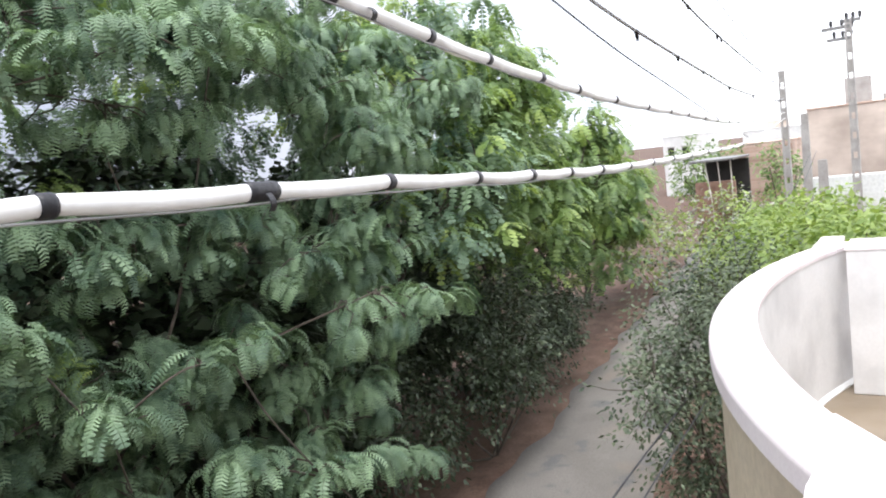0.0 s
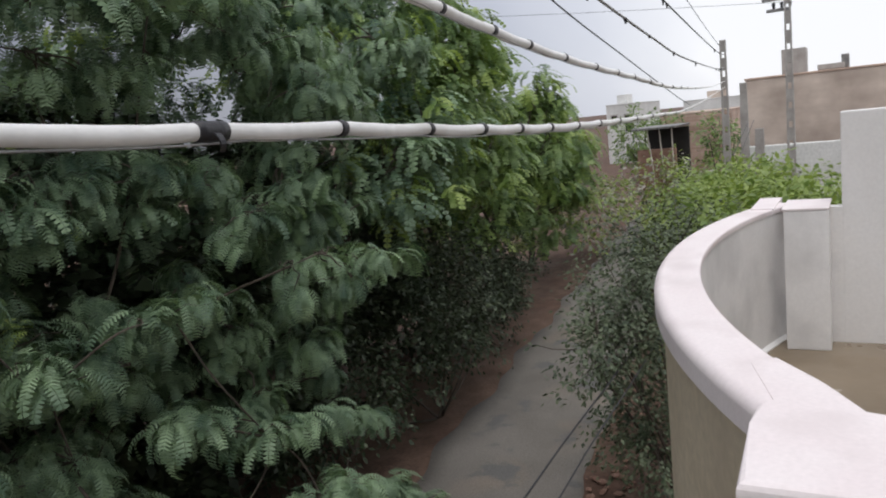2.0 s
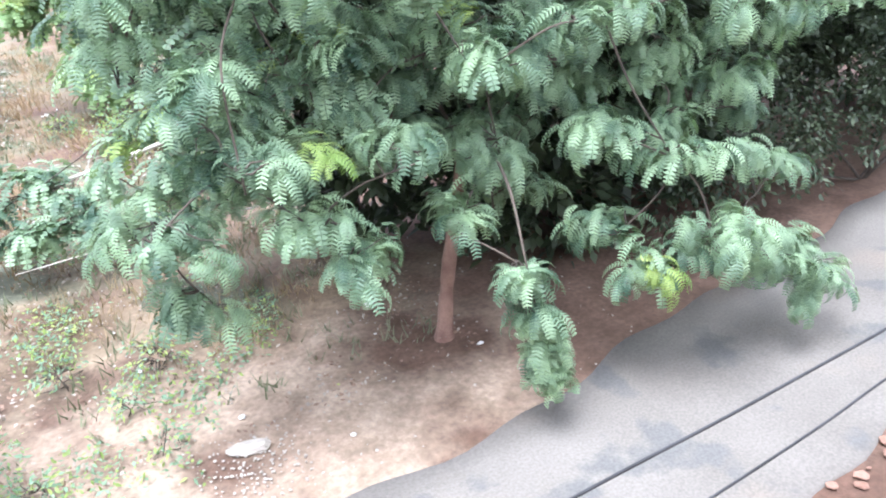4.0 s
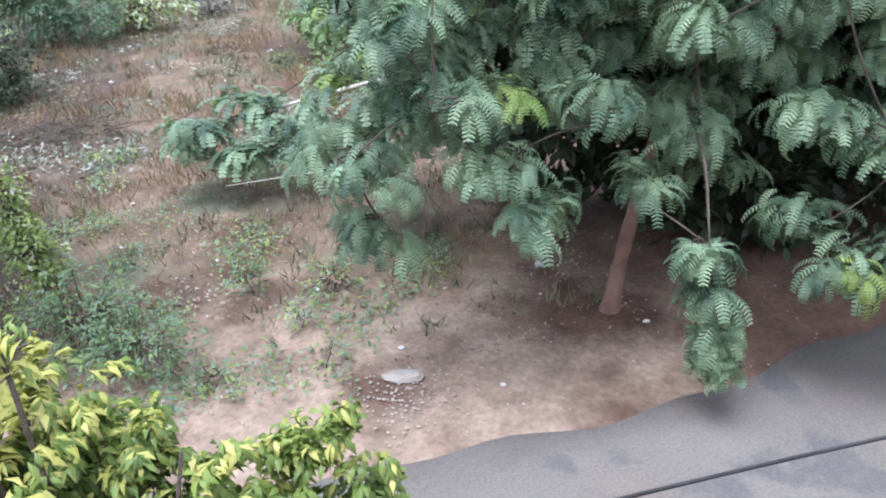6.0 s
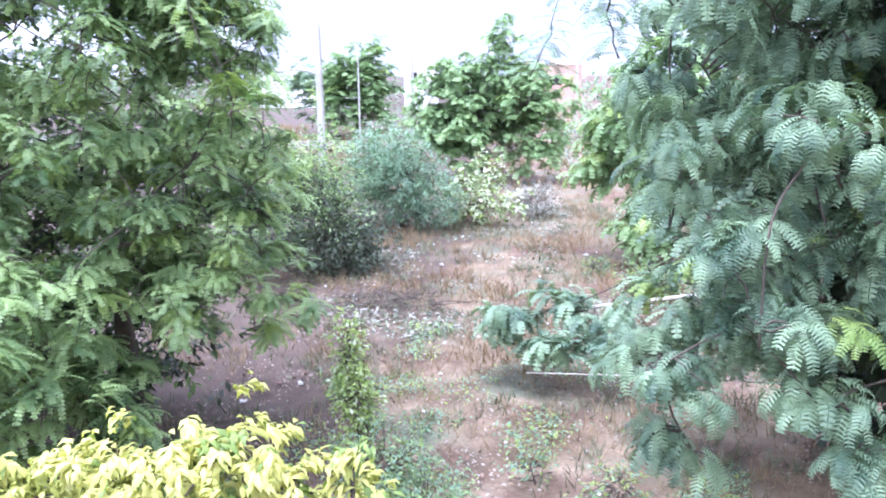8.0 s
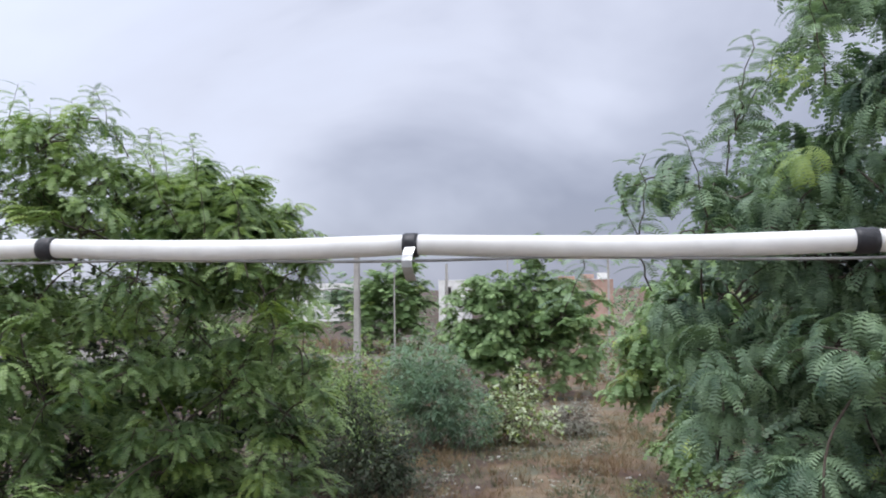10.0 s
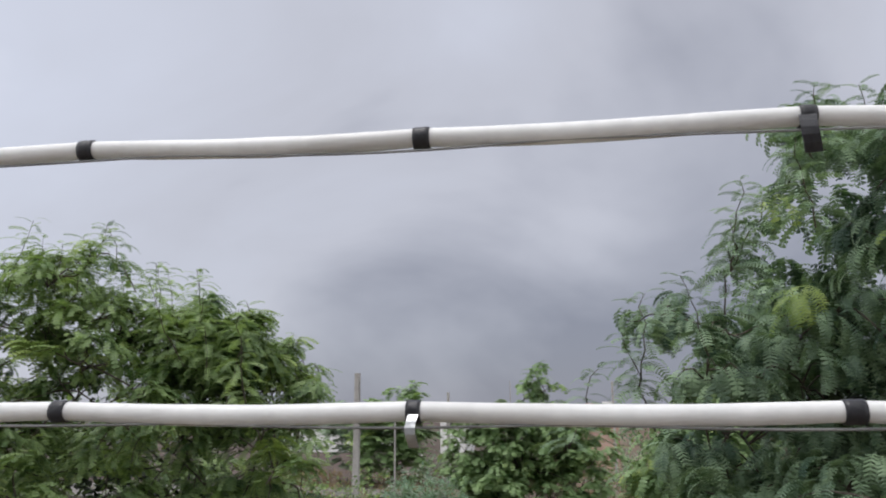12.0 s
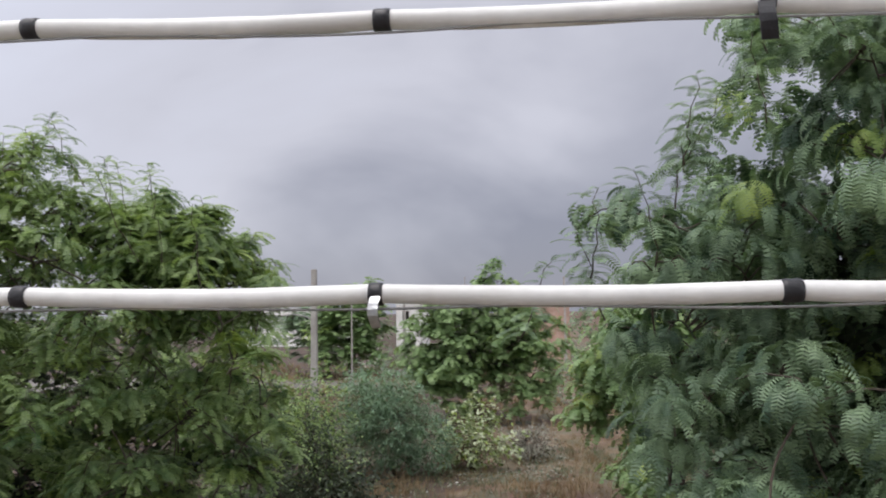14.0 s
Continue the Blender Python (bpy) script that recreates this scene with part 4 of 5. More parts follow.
def wire(label, points, r, mat, ties=0, seed=0):
    rng = np.random.default_rng(seed)
    thing = tagged(new("overhead_wire"), label, "wire", "overhead wires")
    line = spline(points, 14)
    part("strand", tube_mesh("strand", line, [r] * len(line), mat, 6), None, thing)
    for _ in range(ties):
        i = rng.integers(4, len(line) - 4)
        p = line[i]
        part("tie", tube_mesh("tie", [p - (0.03, 0, 0), p, p + (0.01, 0, -rng.uniform(0.02, 0.08))], [r * 1.3, r * 1.6, r * 0.7], TAPE, 6), None, thing)


wire("thin black overhead wire", [(-12, 1.3, 8.6), (-3, 2.2, 7.6), (5, 2.99, 6.69), (8.2, 3.31, 6.33), (11.4, 3.62, 6.05), (18.2, 4.29, 5.48), (22, 4.66, 5.2)], 0.009, WIRE)
wire("grey overhead wire with dark ties", [(-12, 0.6, 8.3), (-3, 1.5, 6.95), (3.84, 2.18, 6.31), (5.3, 2.32, 6.19), (7, 2.49, 6.13), (9.7, 2.75, 6.05), (13.6, 3.14, 5.99), (23, 4.08, 6.12), (27.4, 4.5, 6.3)], 0.013, WIRE_GREY, 11, 4)
wire("black overhead wire with loose ties", [(-10, 0.9, 8.9), (-2, 1.6, 7.6), (6.5, 2.44, 6.86), (8.2, 2.61, 6.74), (12, 2.98, 6.64), (22.8, 4.04, 6.6), (27.4, 4.5, 6.72)], 0.012, WIRE, 9, 6)
wire("thin black overhead wire to the pole top", [(-10, 0.8, 9.4), (0, 1.8, 8.2), (9.3, 2.72, 7.36), (12.4, 3.02, 7.12), (23.3, 4.09, 6.86), (27.4, 4.5, 7.0)], 0.007, WIRE)
wire("dark cable slung low along the house front", [(-18, 2.3, 3.0), (-4, 2.75, 2.3), (1.5, 2.92, 2.2), (3.5, 2.93, 2.2), (6, 2.98, 2.24), (12, 3.1, 2.6), (27, 3.8, 4.4)], 0.011, WIRE)
wire("thin dark cable slung low along the house front", [(-18, 2.0, 3.0), (-4, 2.25, 2.35), (2.5, 2.54, 2.2), (4.2, 2.64, 2.2), (6, 2.72, 2.24), (12, 2.9, 2.6), (27, 3.6, 4.5)], 0.009, WIRE)
wire("thin wires between the far poles", [(27.6, 2.5, 8.1), (22, 10, 8.4), (12, 26, 9.5)], 0.006, WIRE)


# ---- poles ----
def pole(label, x, y, top, w, lean=0.0, arms=(), holes=True, lamp=None, d=None):
    """Tapered concrete lattice pole: two flanges joined by webs with gaps, or a plain shaft."""
    thing = tagged(new("utility_pole"), label, "utility pole", "utility poles")
    d = d or w * 0.6
    def tapered(x0, x1, y0, y1, z0, z1):
        bm = box_bm(x0, x1, y0, y1, z0, z1, 0.008, 1)
        for v in bm.verts:
            t = max(0, v.co.z) / top
            v.co.x *= 1 - 0.35 * t
            v.co.y *= 1 - 0.35 * t
            v.co.y += lean * v.co.z
            v.co += Vector((x, y, 0))
        return bm
    if holes:
        part("flange", tapered(-d / 2, d / 2, -w / 2, -w * 0.24, -0.2, top), CONCRETE_POLE, thing)
        part("flange", tapered(-d / 2, d / 2, w * 0.24, w / 2, -0.2, top), CONCRETE_POLE, thing)
        z = 0.0
        while z < top - 0.2:
            part("web", tapered(-d * 0.3, d * 0.3, -w * 0.24, w * 0.24, z, min(top, z + 0.42)), CONCRETE_POLE, thing)
            z += 0.62
    else:
        part("shaft", tapered(-d / 2, d / 2, -w / 2, w / 2, -0.2, top), CONCRETE_POLE, thing)
    for z, a, b in arms:
        arm = part("crossarm", box_bm(x - 0.05, x + 0.05, y + lean * z + a, y + lean * z + b, z - 0.05, z + 0.05, 0.008), METAL, thing)
        k = 3
        for i in range(k):
            yy = y + lean * z + a + (b - a) * (i + 0.1) / k
            part("insulator", tube_mesh("insulator", [(x, yy, z + h) for h in (0.05, 0.10, 0.13, 0.17, 0.20, 0.24)], [0.02, 0.06, 0.035, 0.07, 0.04, 0.05], WIRE, 8), None, arm)
    if lamp:
        z, reach = lamp
        line = spline([(x, y, z), (x - reach * 0.5, y, z + 0.18), (x - reach, y, z + 0.12)], 6)
        arm = part("lamp_arm", tube_mesh("lamp_arm", line, [0.03] * len(line), METAL, 6), None, thing)
        part("lamp_head", box_bm(x - reach - 0.35, x - reach + 0.05, y - 0.09, y + 0.09, z + 0.06, z + 0.16, 0.03), METAL, arm)
    return thing


pole("tall concrete utility pole with lattice holes carrying cables", 27.5, 4.54, 7.2, 0.30)
pole("shorter grey concrete pole beside the tall one", 28.3, 4.05, 5.75, 0.34, holes=False)
pole("rusty grey transformer post beside the poles", 28.6, 3.62, 4.15, 0.42, holes=False)
pole("tall pale concrete pole with crossarm and insulators", 27.6, 2.55, 8.5, 0.30, arms=((8.25, -0.15, 0.75), (7.9, -0.1, 0.62), (8.42, -0.35, 0.2)))
pole("concrete street pole with lattice holes and a lamp arm", -8.95, 26.5, 6.85, 0.26, lamp=(5.05, 1.4), d=0.26)
pole("thin far pole behind the shrubs", -14.2, 50, 6.4, 0.16, holes=False)
pole("pale far pole by the field", -13.4, 63.5, 7.3, 0.28, holes=False, d=0.28)
pole("thin dark far pole behind the trees", -12.2, 95, 9.6, 0.22, holes=False)
pole("pale far pole beside the brick house", 0.05, 64, 8.0, 0.24, holes=False, d=0.24)


# ---- far buildings ----
def house(label, x0, x1, y0, y1, z1, mat, windows=(), roof=None, extras=(), name="house"):
    """A flat-roofed house: walls, parapet roof, window and door openings with frames set into them."""
    thing = tagged(new(name), label, "house")
    part("wall", box_bm(x0, x1, y0, y1, -0.1, z1, 0.02, 1), mat, thing)
    part("roof", box_bm(x0 - 0.04, x1 + 0.04, y0 - 0.04, y1 + 0.04, z1 + 0.002, z1 + 0.10, 0.02, 1), roof or mat, thing)
    for side, a, b, z0, z2 in windows:
        if side == "-y":
            win = part("window", box_bm(a, b, y0 - 0.03, y0 + 0.05, z0, z2), DARK, thing, "dark unglazed window opening")
            part("lintel", box_bm(a - 0.1, b + 0.1, y0 - 0.07, y0 - 0.005, z2 + 0.003, z2 + 0.14), CONCRETE_POLE, win)
        else:
            win = part("window", box_bm(x0 - 0.03, x0 + 0.05, a, b, z0, z2), DARK, thing, "dark unglazed window opening")
            part("lintel", box_bm(x0 - 0.07, x0 - 0.005, a - 0.1, b + 0.1, z2 + 0.003, z2 + 0.14), CONCRETE_POLE, win)
    for k, (a0, a1, b0, b1, c0, c1, m) in enumerate(extras):
        part("rooftop_block", box_bm(a0, a1, b0, b1, c0, c1, 0.02, 1), m, thing)
    return thing


house("large unplastered tan brick building with a flat stepped roof", 42, 60, -2.1, 5.65, 6.1, BRICK, (), None,
      ((44, 45.4, 2.95, 4.1, 6.24, 7.5, CONCRETE_POLE), (43.4, 43.9, 1.0, 1.35, 6.24, 6.9, METAL), (43.0, 44.6, 1.2, 2.4, 6.24, 6.5, CONCRETE_POLE), (43, 43.1, -1.1, -1.0, 6.24, 6.7, METAL)))
house("lower tan brick building with a flat roof", 42.3, 62, -22, -2.12, 5.05, BRICK, (), None, ((44, 44.3, -4.2, -3.9, 5.19, 5.8, METAL), (44, 46, -14, -9, 5.19, 7.4, WHITEWALL)))
tagged(part("rubble_wall", box_bm(38, 38.4, -9, 5.5, -0.1, 3.0, 0.05, 2), WHITEWALL), "low whitewashed compound wall below the brick building", "wall", kind="structure")
house("small far white house with a dark doorway", 78, 88, 20.3, 23.5, 5.9, WHITEWALL, (("-x", 20.9, 21.6, 3.2, 4.8), ("-x", 22.4, 23.0, 3.6, 4.8)), None, ((79, 81, 21.5, 22.6, 6.0, 6.9, WHITEWALL),))
house("far pale house across the lane's end", 92, 104, 12, 18.5, 5.6, WHITEWALL, (("-x", 13, 14, 2.5, 4),), None, ((93, 95, 14, 16, 5.7, 6.5, BRICK),))
house("low tan far house behind the shed", 62, 72, 9.2, 14.5, 4.5, BRICK)

shed = tagged(new("lean_to_shed"), "dark open lean-to shed on crooked wooden posts", "shed")
part("shed_roof", box_bm(35.0, 38.6, 7.8, 9.75, 4.25, 4.36, 0.02, 1), METAL, shed)
part("mud_wall", box_bm(35.5, 35.75, 7.9, 9.65, -0.05, 3.35, 0.04, 2), RUBBLE_RED, shed, "brown mud front wall")
part("back_panel", box_bm(38.2, 38.35, 7.8, 9.75, 0.0, 4.2), DARK, shed)
for i in range(3):
    y = 8.0 + i * 0.55
    part("post", tube_mesh("post", [(35.3, y - 0.35 * (i - 1.2), 0.0), (35.4, y - 0.1 * i, 2.2), (35.3, y, 4.25)], [0.035, 0.03, 0.028], BARK_PALE, 6), None, shed)

tank = tagged(new("water_tank"), "blue plastic rooftop water tank with lid", "water tank")
prof = [(0.0, 0.42), (0.12, 0.44), (0.14, 0.43), (0.42, 0.43), (0.44, 0.46), (0.66, 0.46), (0.76, 0.40), (0.84, 0.20), (0.86, 0.14)]
part("tank_body", tube_mesh("tank_body", [(30, -2.87, 3.97 + z) for z, r in prof], [r for z, r in prof], TANK_BLUE, 20), None, tank)
part("lid", tube_mesh("lid", [(30, -2.87, 4.82), (30, -2.87, 4.90)], [0.15, 0.14], TANK_BLUE, 16), None, tank)
part("pipe", tube_mesh("pipe", [(30, -2.5, 4.1), (30, -2.5, 5.1)], [0.02, 0.02], LITTER_WHITE, 6), None, tank)
house("neighbouring flat-roofed house under the blue tank", 26.5, 33, -6, -2.0, 3.82, PAINT_GREY)

house("distant pink brick house with a long dark window", -6.2, 0.6, 84, 92, 5.9, BRICK_FAR, (("-y", -3.6, -1.5, 3.9, 4.7),), None, ((-5.4, -3.6, 86, 88, 6.06, 6.4, BRICK_FAR),))
house("distant white house beyond the field", -9, 0.5, 120, 130, 6.3, WHITEWALL, (("-y", -5, -4, 4, 5.2), ("-y", -2, -0.8, 4, 5.2)), None, ((-4, -2, 121, 123, 6.5, 7.2, BRICK_FAR), (-1.5, 0.2, 121, 123, 6.5, 7.4, WHITEWALL)))
house("distant white block between the trees", -25.5, -21.5, 115, 122, 6.4, WHITEWALL, (("-y", -24.5, -23.5, 4, 5.4),))
house("distant low white house behind trees", -52, -34, 120, 130, 6.2, WHITEWALL, (("-y", -45, -43, 3, 5), ("-y", -40, -38, 3, 5)))

# ---- trees across the lane ----
BOUGHS = [(1.66, 6.3, 4.5), (1.25, 6.3, 3.1), (1.8, 6.3, 2.45), (2.64, 6.2, 4.5), (3.05, 6.3, 4.2), (3.6, 6.2, 3.5), (2.7, 6.2, 2.95), (3.9, 6.8, 2.6), (3.2, 6.3, 2.05),
          (4.5, 5.7, 3.8), (6.2, 5.5, 3.8), (5.2, 5.5, 2.5), (4.7, 5.7, 1.75), (5.5, 5.0, 1.75), (6.1, 5.3, 1.35), (6.6, 5.1, 3.75), (0.75, 6.6, 2.5), (1.2, 6.4, 3.6), (2.1, 6.1, 2.0), (7.4, 5.9, 3.4), (0.8, 7.0, 3.9),
          (5.25, 5.35, 1.5), (4.9, 5.5, 1.35), (6.3, 5.15, 1.1), (6.75, 5.2, 1.05), (1.7, 6.3, 3.05), (3.8, 6.6, 2.45), (0.8, 6.9, 1.75), (0.55, 7.0, 2.4), (6.45, 5.6, 2.05), (4.65, 6.0, 2.7), (6.95, 5.05, 0.8), (4.2, 7.0, 1.9)]
big = grow("feather_leaf_tree", "large drooping feather-leaved tree with reddish trunk beside the lane", (3.64, 7.46, 0.0),
           [(c, (0.56, 0.45, 0.34)) for c in BOUGHS] + [((3.50, 5.5, 1.75), (0.2, 0.16, 0.2)), ((3.58, 5.45, 1.35), (0.15, 0.13, 0.2)), ((3.64, 5.42, 0.98), (0.13, 0.12, 0.2)), ((3.68, 5.40, 0.72), (0.1, 0.1, 0.15))] + clumped(
           [((1.3, 7.5, 4.6), (1.1, 0.9, 0.8)), ((1.5, 7.4, 5.7), (1.4, 1.2, 0.9)), ((3.4, 6.7, 6.3), (1.7, 1.3, 0.9)), ((2.7, 7.6, 7.6), (1.3, 1.2, 1.0)), ((5.6, 6.5, 6.8), (1.7, 1.4, 1.3)),
            # high lobes at x 4.6 and 7.4: unseen, added to block sky above the crown
            ((7.8, 6.6, 5.9), (1.6, 1.3, 1.4)), ((7.5, 6.8, 4.2), (1.1, 0.9, 0.5)), ((4.6, 8.3, 7.3), (2.4, 1.3, 0.8)), ((7.4, 8.0, 7.0), (1.8, 1.2, 0.8)),
            ((3.8, 9.0, 4.6), (2.4, 0.8, 1.1)), ((6.4, 8.7, 4.7), (1.8, 0.8, 1.2)), ((2.6, 7.9, 2.6), (1.6, 0.7, 0.7)), ((5.0, 7.4, 2.7), (1.4, 0.7, 0.7)), ((2.0, 7.0, 3.5), (1.0, 0.45, 0.8)), ((3.4, 7.1, 3.6), (1.2, 0.45, 0.7)), ((5.2, 6.7, 3.5), (1.2, 0.5, 0.6)), ((6.6, 6.5, 2.6), (1.2, 0.5, 0.8)), ((4.4, 6.7, 4.9), (1.3, 0.5, 0.5)), ((6.4, 6.2, 4.6), (1.2, 0.5, 0.6))], 7, 210),
           LEAF, LEAF_YOUNG, 21, spacing=0.43, per=21, length=0.335, pairs=10, width=0.045, droop=2.3, dome=True, limb_r=0.03, far_pairs=8,
           front=lambda P, D: (D > 0.6) & (P[:, 1] < 7.6), trunk_r=0.085, fork_at=(4.15, 7.6, 2.3), bark=BARK_RED, inner=0.45, sprays=210, young_share=0.02)
rear = grow("feather_leaf_tree", "feather-leaved tree behind with a low pale bare-barked bough", (4.2, 11.0, 0.0),
            [((4.0, 9.6, 4.6), (2.6, 1.1, 2.6)), ((7.2, 9.4, 4.6), (2.4, 1.1, 2.8)), ((1.9, 10.4, 3.1), (1.1, 1.1, 1.5)), ((-0.3, 12.6, 1.15), (1.3, 0.7, 0.32)), ((-1.1, 12.5, 1.05), (0.6, 0.5, 0.25)), ((0.6, 12.5, 1.15), (1.0, 0.7, 0.4)), ((0.0, 11.9, 0.75), (0.9, 0.4, 0.25)), ((-1.1, 12.3, 0.95), (0.45, 0.35, 0.22)), ((-0.5, 12.1, 0.72), (0.5, 0.35, 0.2)), ((0.6, 12.0, 0.8), (0.6, 0.4, 0.3)), ((-0.2, 12.7, 1.3), (0.6, 0.4, 0.2)),
             ((1.3, 10.2, 1.6), (0.9, 0.8, 0.8)), ((2.2, 9.4, 6.2), (1.6, 1.2, 1.5))],
            LEAF, LEAF_YOUNG, 22, spacing=0.54, per=15, length=0.40, pairs=7, width=0.052, droop=1.6, inner=0.3, trunk_r=0.13, limb_r=0.022, young_share=0.05, far_pairs=6)
part("bare_bough", tube_mesh("bare_bough", spline([(4.15, 11.2, 2.0), (3.2, 12.3, 1.75), (2.03, 12.75, 1.5), (0.77, 12.75, 1.3), (-0.6, 12.7, 1.1)], 6), np.linspace(0.06, 0.022, 25), BARK_PALE, 8), None, rear, "pale bare bough")
part("bare_bough", tube_mesh("bare_bough", spline([(3.2, 11.0, 0.75), (1.6, 11.4, 0.6), (0.2, 11.55, 0.5), (-0.73, 11.6, 0.45)], 6), np.linspace(0.018, 0.007, 19), BARK_PALE, 8), None, rear, "pale bare bough")


def round_lobes(c, r, n, seed):
    rng = np.random.default_rng(seed)
    out = []
    for i in range(n):
        d = rng.normal(0, 1, 3)
        d /= np.linalg.norm(d)
        out.append((tuple(np.array(c) + d * np.array(r) * 0.62), tuple(np.array(r) * rng.uniform(0.36, 0.5))))
    return out + [(c, tuple(np.array(r) * 0.6))]


for c, r, b, s in (((10.6, 8.1, 5.8), (2.7, 2.2, 2.7), (10.4, 8.9, 0), 31), ((15.0, 8.9, 5.3), (3.0, 2.3, 3.1), (14.8, 9.2, 0), 32),
                   ((19.6, 9.6, 4.5), (3.2, 2.4, 3.1), (19.6, 9.9, 0), 33), ((24.4, 10.5, 3.4), (2.9, 2.3, 2.7), (24.4, 10.8, 0), 34)):
    grow("roadside_tree", "feather-leaved roadside tree leaning over the lane", b, round_lobes(c, r, 13, s), LEAF_LEFT if s > 31 else LEAF, LEAF_YOUNG, s, droop=1.6,
         spacing=0.64 if s < 33 else 0.8, per=12, length=0.52 if s < 33 else 0.65, pairs=8, width=0.06 if s < 33 else 0.08, trunk_r=0.12, far_pairs=6, young_share=0.34, group="roadside trees")

# shade in the leaf colour; lighter leaves only on the outside
bush("roadside_shrub", "dark twiggy shrub under the roadside trees, with shade put into its leaf colour", [((11.6, 7.1, 1.6), (1.5, 0.7, 0.8)), ((13.4, 7.5, 1.4), (1.3, 0.6, 0.8)), ((9.6, 7.2, 1.3), (1.2, 0.7, 0.7)), ((8.2, 7.6, 1.2), (1.3, 0.8, 0.9)), ((15.8, 8.0, 1.3), (1.6, 0.7, 0.9)), ((12.3, 7.7, 2.5), (1.8, 0.8, 0.8)), ((5.8, 9.6, 1.1), (1.3, 0.8, 1.1)), ((7.6, 8.9, 1.4), (1.5, 0.9, 1.4)), ((9.8, 8.6, 2.0), (1.8, 0.9, 1.4)), ((14.6, 8.9, 1.9), (2.0, 0.9, 1.5)), ((18.5, 9.2, 1.3), (2.2, 0.8, 1.1))],
     [LEAF_SHADE_DARK, LEAF_SMALL], 41, 0.25, small_leaf(0.11, 0.05), per=10, gold=lambda P, D: np.where(D > 0.85, 0.3, 0.0), lump=0.5, inner=0.15, base=(11.6, 7.5, 0))
# added filler: its near-black leaves stand in for shade in the crown gaps
bush("undergrowth", "dense undergrowth added behind the lane-side trees, deep shade put into its leaf colour", [((8.9, 8.9, 4.8), (1.2, 0.6, 0.9)), ((11.0, 9.8, 4.6), (1.2, 0.6, 0.9)), ((5.6, 8.9, 1.6), (1.3, 0.5, 1.3)), ((7.6, 8.0, 2.0), (1.3, 0.5, 1.4)), ((6.6, 7.6, 3.4), (1.5, 0.5, 0.9)), ((4.4, 8.6, 3.6), (1.6, 0.5, 1.0)), ((4.6, 9.7, 2.6), (1.8, 0.7, 1.5)), ((7.0, 9.0, 3.0), (1.8, 0.7, 1.4)), ((9.4, 8.8, 3.4), (1.6, 0.7, 1.4)), ((2.8, 10.4, 3.6), (1.2, 0.6, 1.4)), ((12.4, 9.4, 3.0), (1.8, 0.7, 1.5)), ((4.6, 10.4, 1.2), (1.8, 0.7, 1.3)), ((7.2, 10.2, 1.3), (2.0, 0.7, 1.5)), ((3.0, 10.6, 2.6), (1.2, 0.6, 1.4)), ((10.4, 10.2, 1.6), (2.2, 0.7, 1.7)), ((14.5, 10.8, 2.0), (2.4, 0.8, 2.0)), ((6.0, 8.3, 0.8), (1.4, 0.5, 0.8)), ((3.4, 9.2, 5.2), (1.6, 0.6, 1.2)), ((6.2, 9.2, 5.2), (1.6, 0.6, 1.2))],
     [LEAF_SHADE_DARK, LEAF_SHADE_DARK], 48, 0.32, small_leaf(0.26, 0.14), per=12, base=(6.5, 9.4, 0), stems=8)
bush("lane_shrub", "straggling small-leaved shrub beside the house overhanging the lane", [((8.3, 3.2, 2.5), (0.9, 0.5, 0.8)), ((9.4, 3.1, 2.7), (1.2, 0.8, 1.1)), ((9.2, 2.9, 1.2), (1.1, 0.7, 0.9)), ((11.2, 3.0, 3.0), (1.4, 1.0, 0.9))],
     [LEAF_SMALL, LEAF_SMALL], 42, 0.205, small_leaf(0.075, 0.04), per=9, base=(9.6, 2.6, 0), stems=9, lump=0.45)
bush("hedge_tree", "broad green bushy tree beyond the terrace", [((11.5, 1.6, 3.2), (1.8, 1.1, 0.95)), ((14, 2.2, 3.2), (2.0, 1.5, 0.9)), ((17.5, 2.6, 2.9), (2.2, 1.6, 0.95)), ((12.5, 2.2, 1.8), (2.2, 1.3, 1.3)), ((17, 3.0, 1.7), (2.5, 1.3, 1.4)), ((13, 0.2, 3.2), (1.8, 1.0, 0.8)), ((21.5, 3.6, 2.5), (2.2, 1.6, 1.0)), ((20, 5.0, 1.6), (2.0, 0.8, 1.2))],
     [LEAF_HEDGE, LEAF_YOUNG], 43, 0.33, small_leaf(0.15, 0.075), per=11, base=(14, 2.2, 0), stems=10, gold=lambda P, D: np.full(len(P), 0.12))
bush("lane_end_bushes", "pale dry bushes at the lane's end", [((28, 9.6, 1.6), (2.5, 1.6, 1.5)), ((33, 8.0, 1.8), (2.5, 2.2, 1.3)), ((30, 6.2, 1.4), (2.4, 1.5, 1.4)), ((37, 5.0, 1.3), (2.5, 2.5, 1.4))],
     [LEAF_HEDGE, GREY_SHRUB], 44, 0.55, small_leaf(0.24, 0.11), per=10, stems=8, gold=lambda P, D: np.full(len(P), 0.35), category="bushes")
bush("far_dark_tree", "dark round tree by the far houses", [((56, 15.0, 3.0), (2.2, 1.6, 2.3)), ((58, 13.2, 3.2), (2.0, 1.5, 2.1))], [LEAF_LEFT, LEAF], 45, 0.6, small_leaf(0.35, 0.16), per=9, stems=5, category="tree", stem_r=0.08)
bush("far_dark_tree", "dark trees on the skyline behind the brick building", [((95, -14, 5.5), (3, 3, 2.2)), ((96, -19, 5.6), (3, 3, 2.0))], [LEAF, LEAF], 46, 1.0, small_leaf(0.6, 0.3), per=8, stems=4, category="tree", stem_r=0.12)
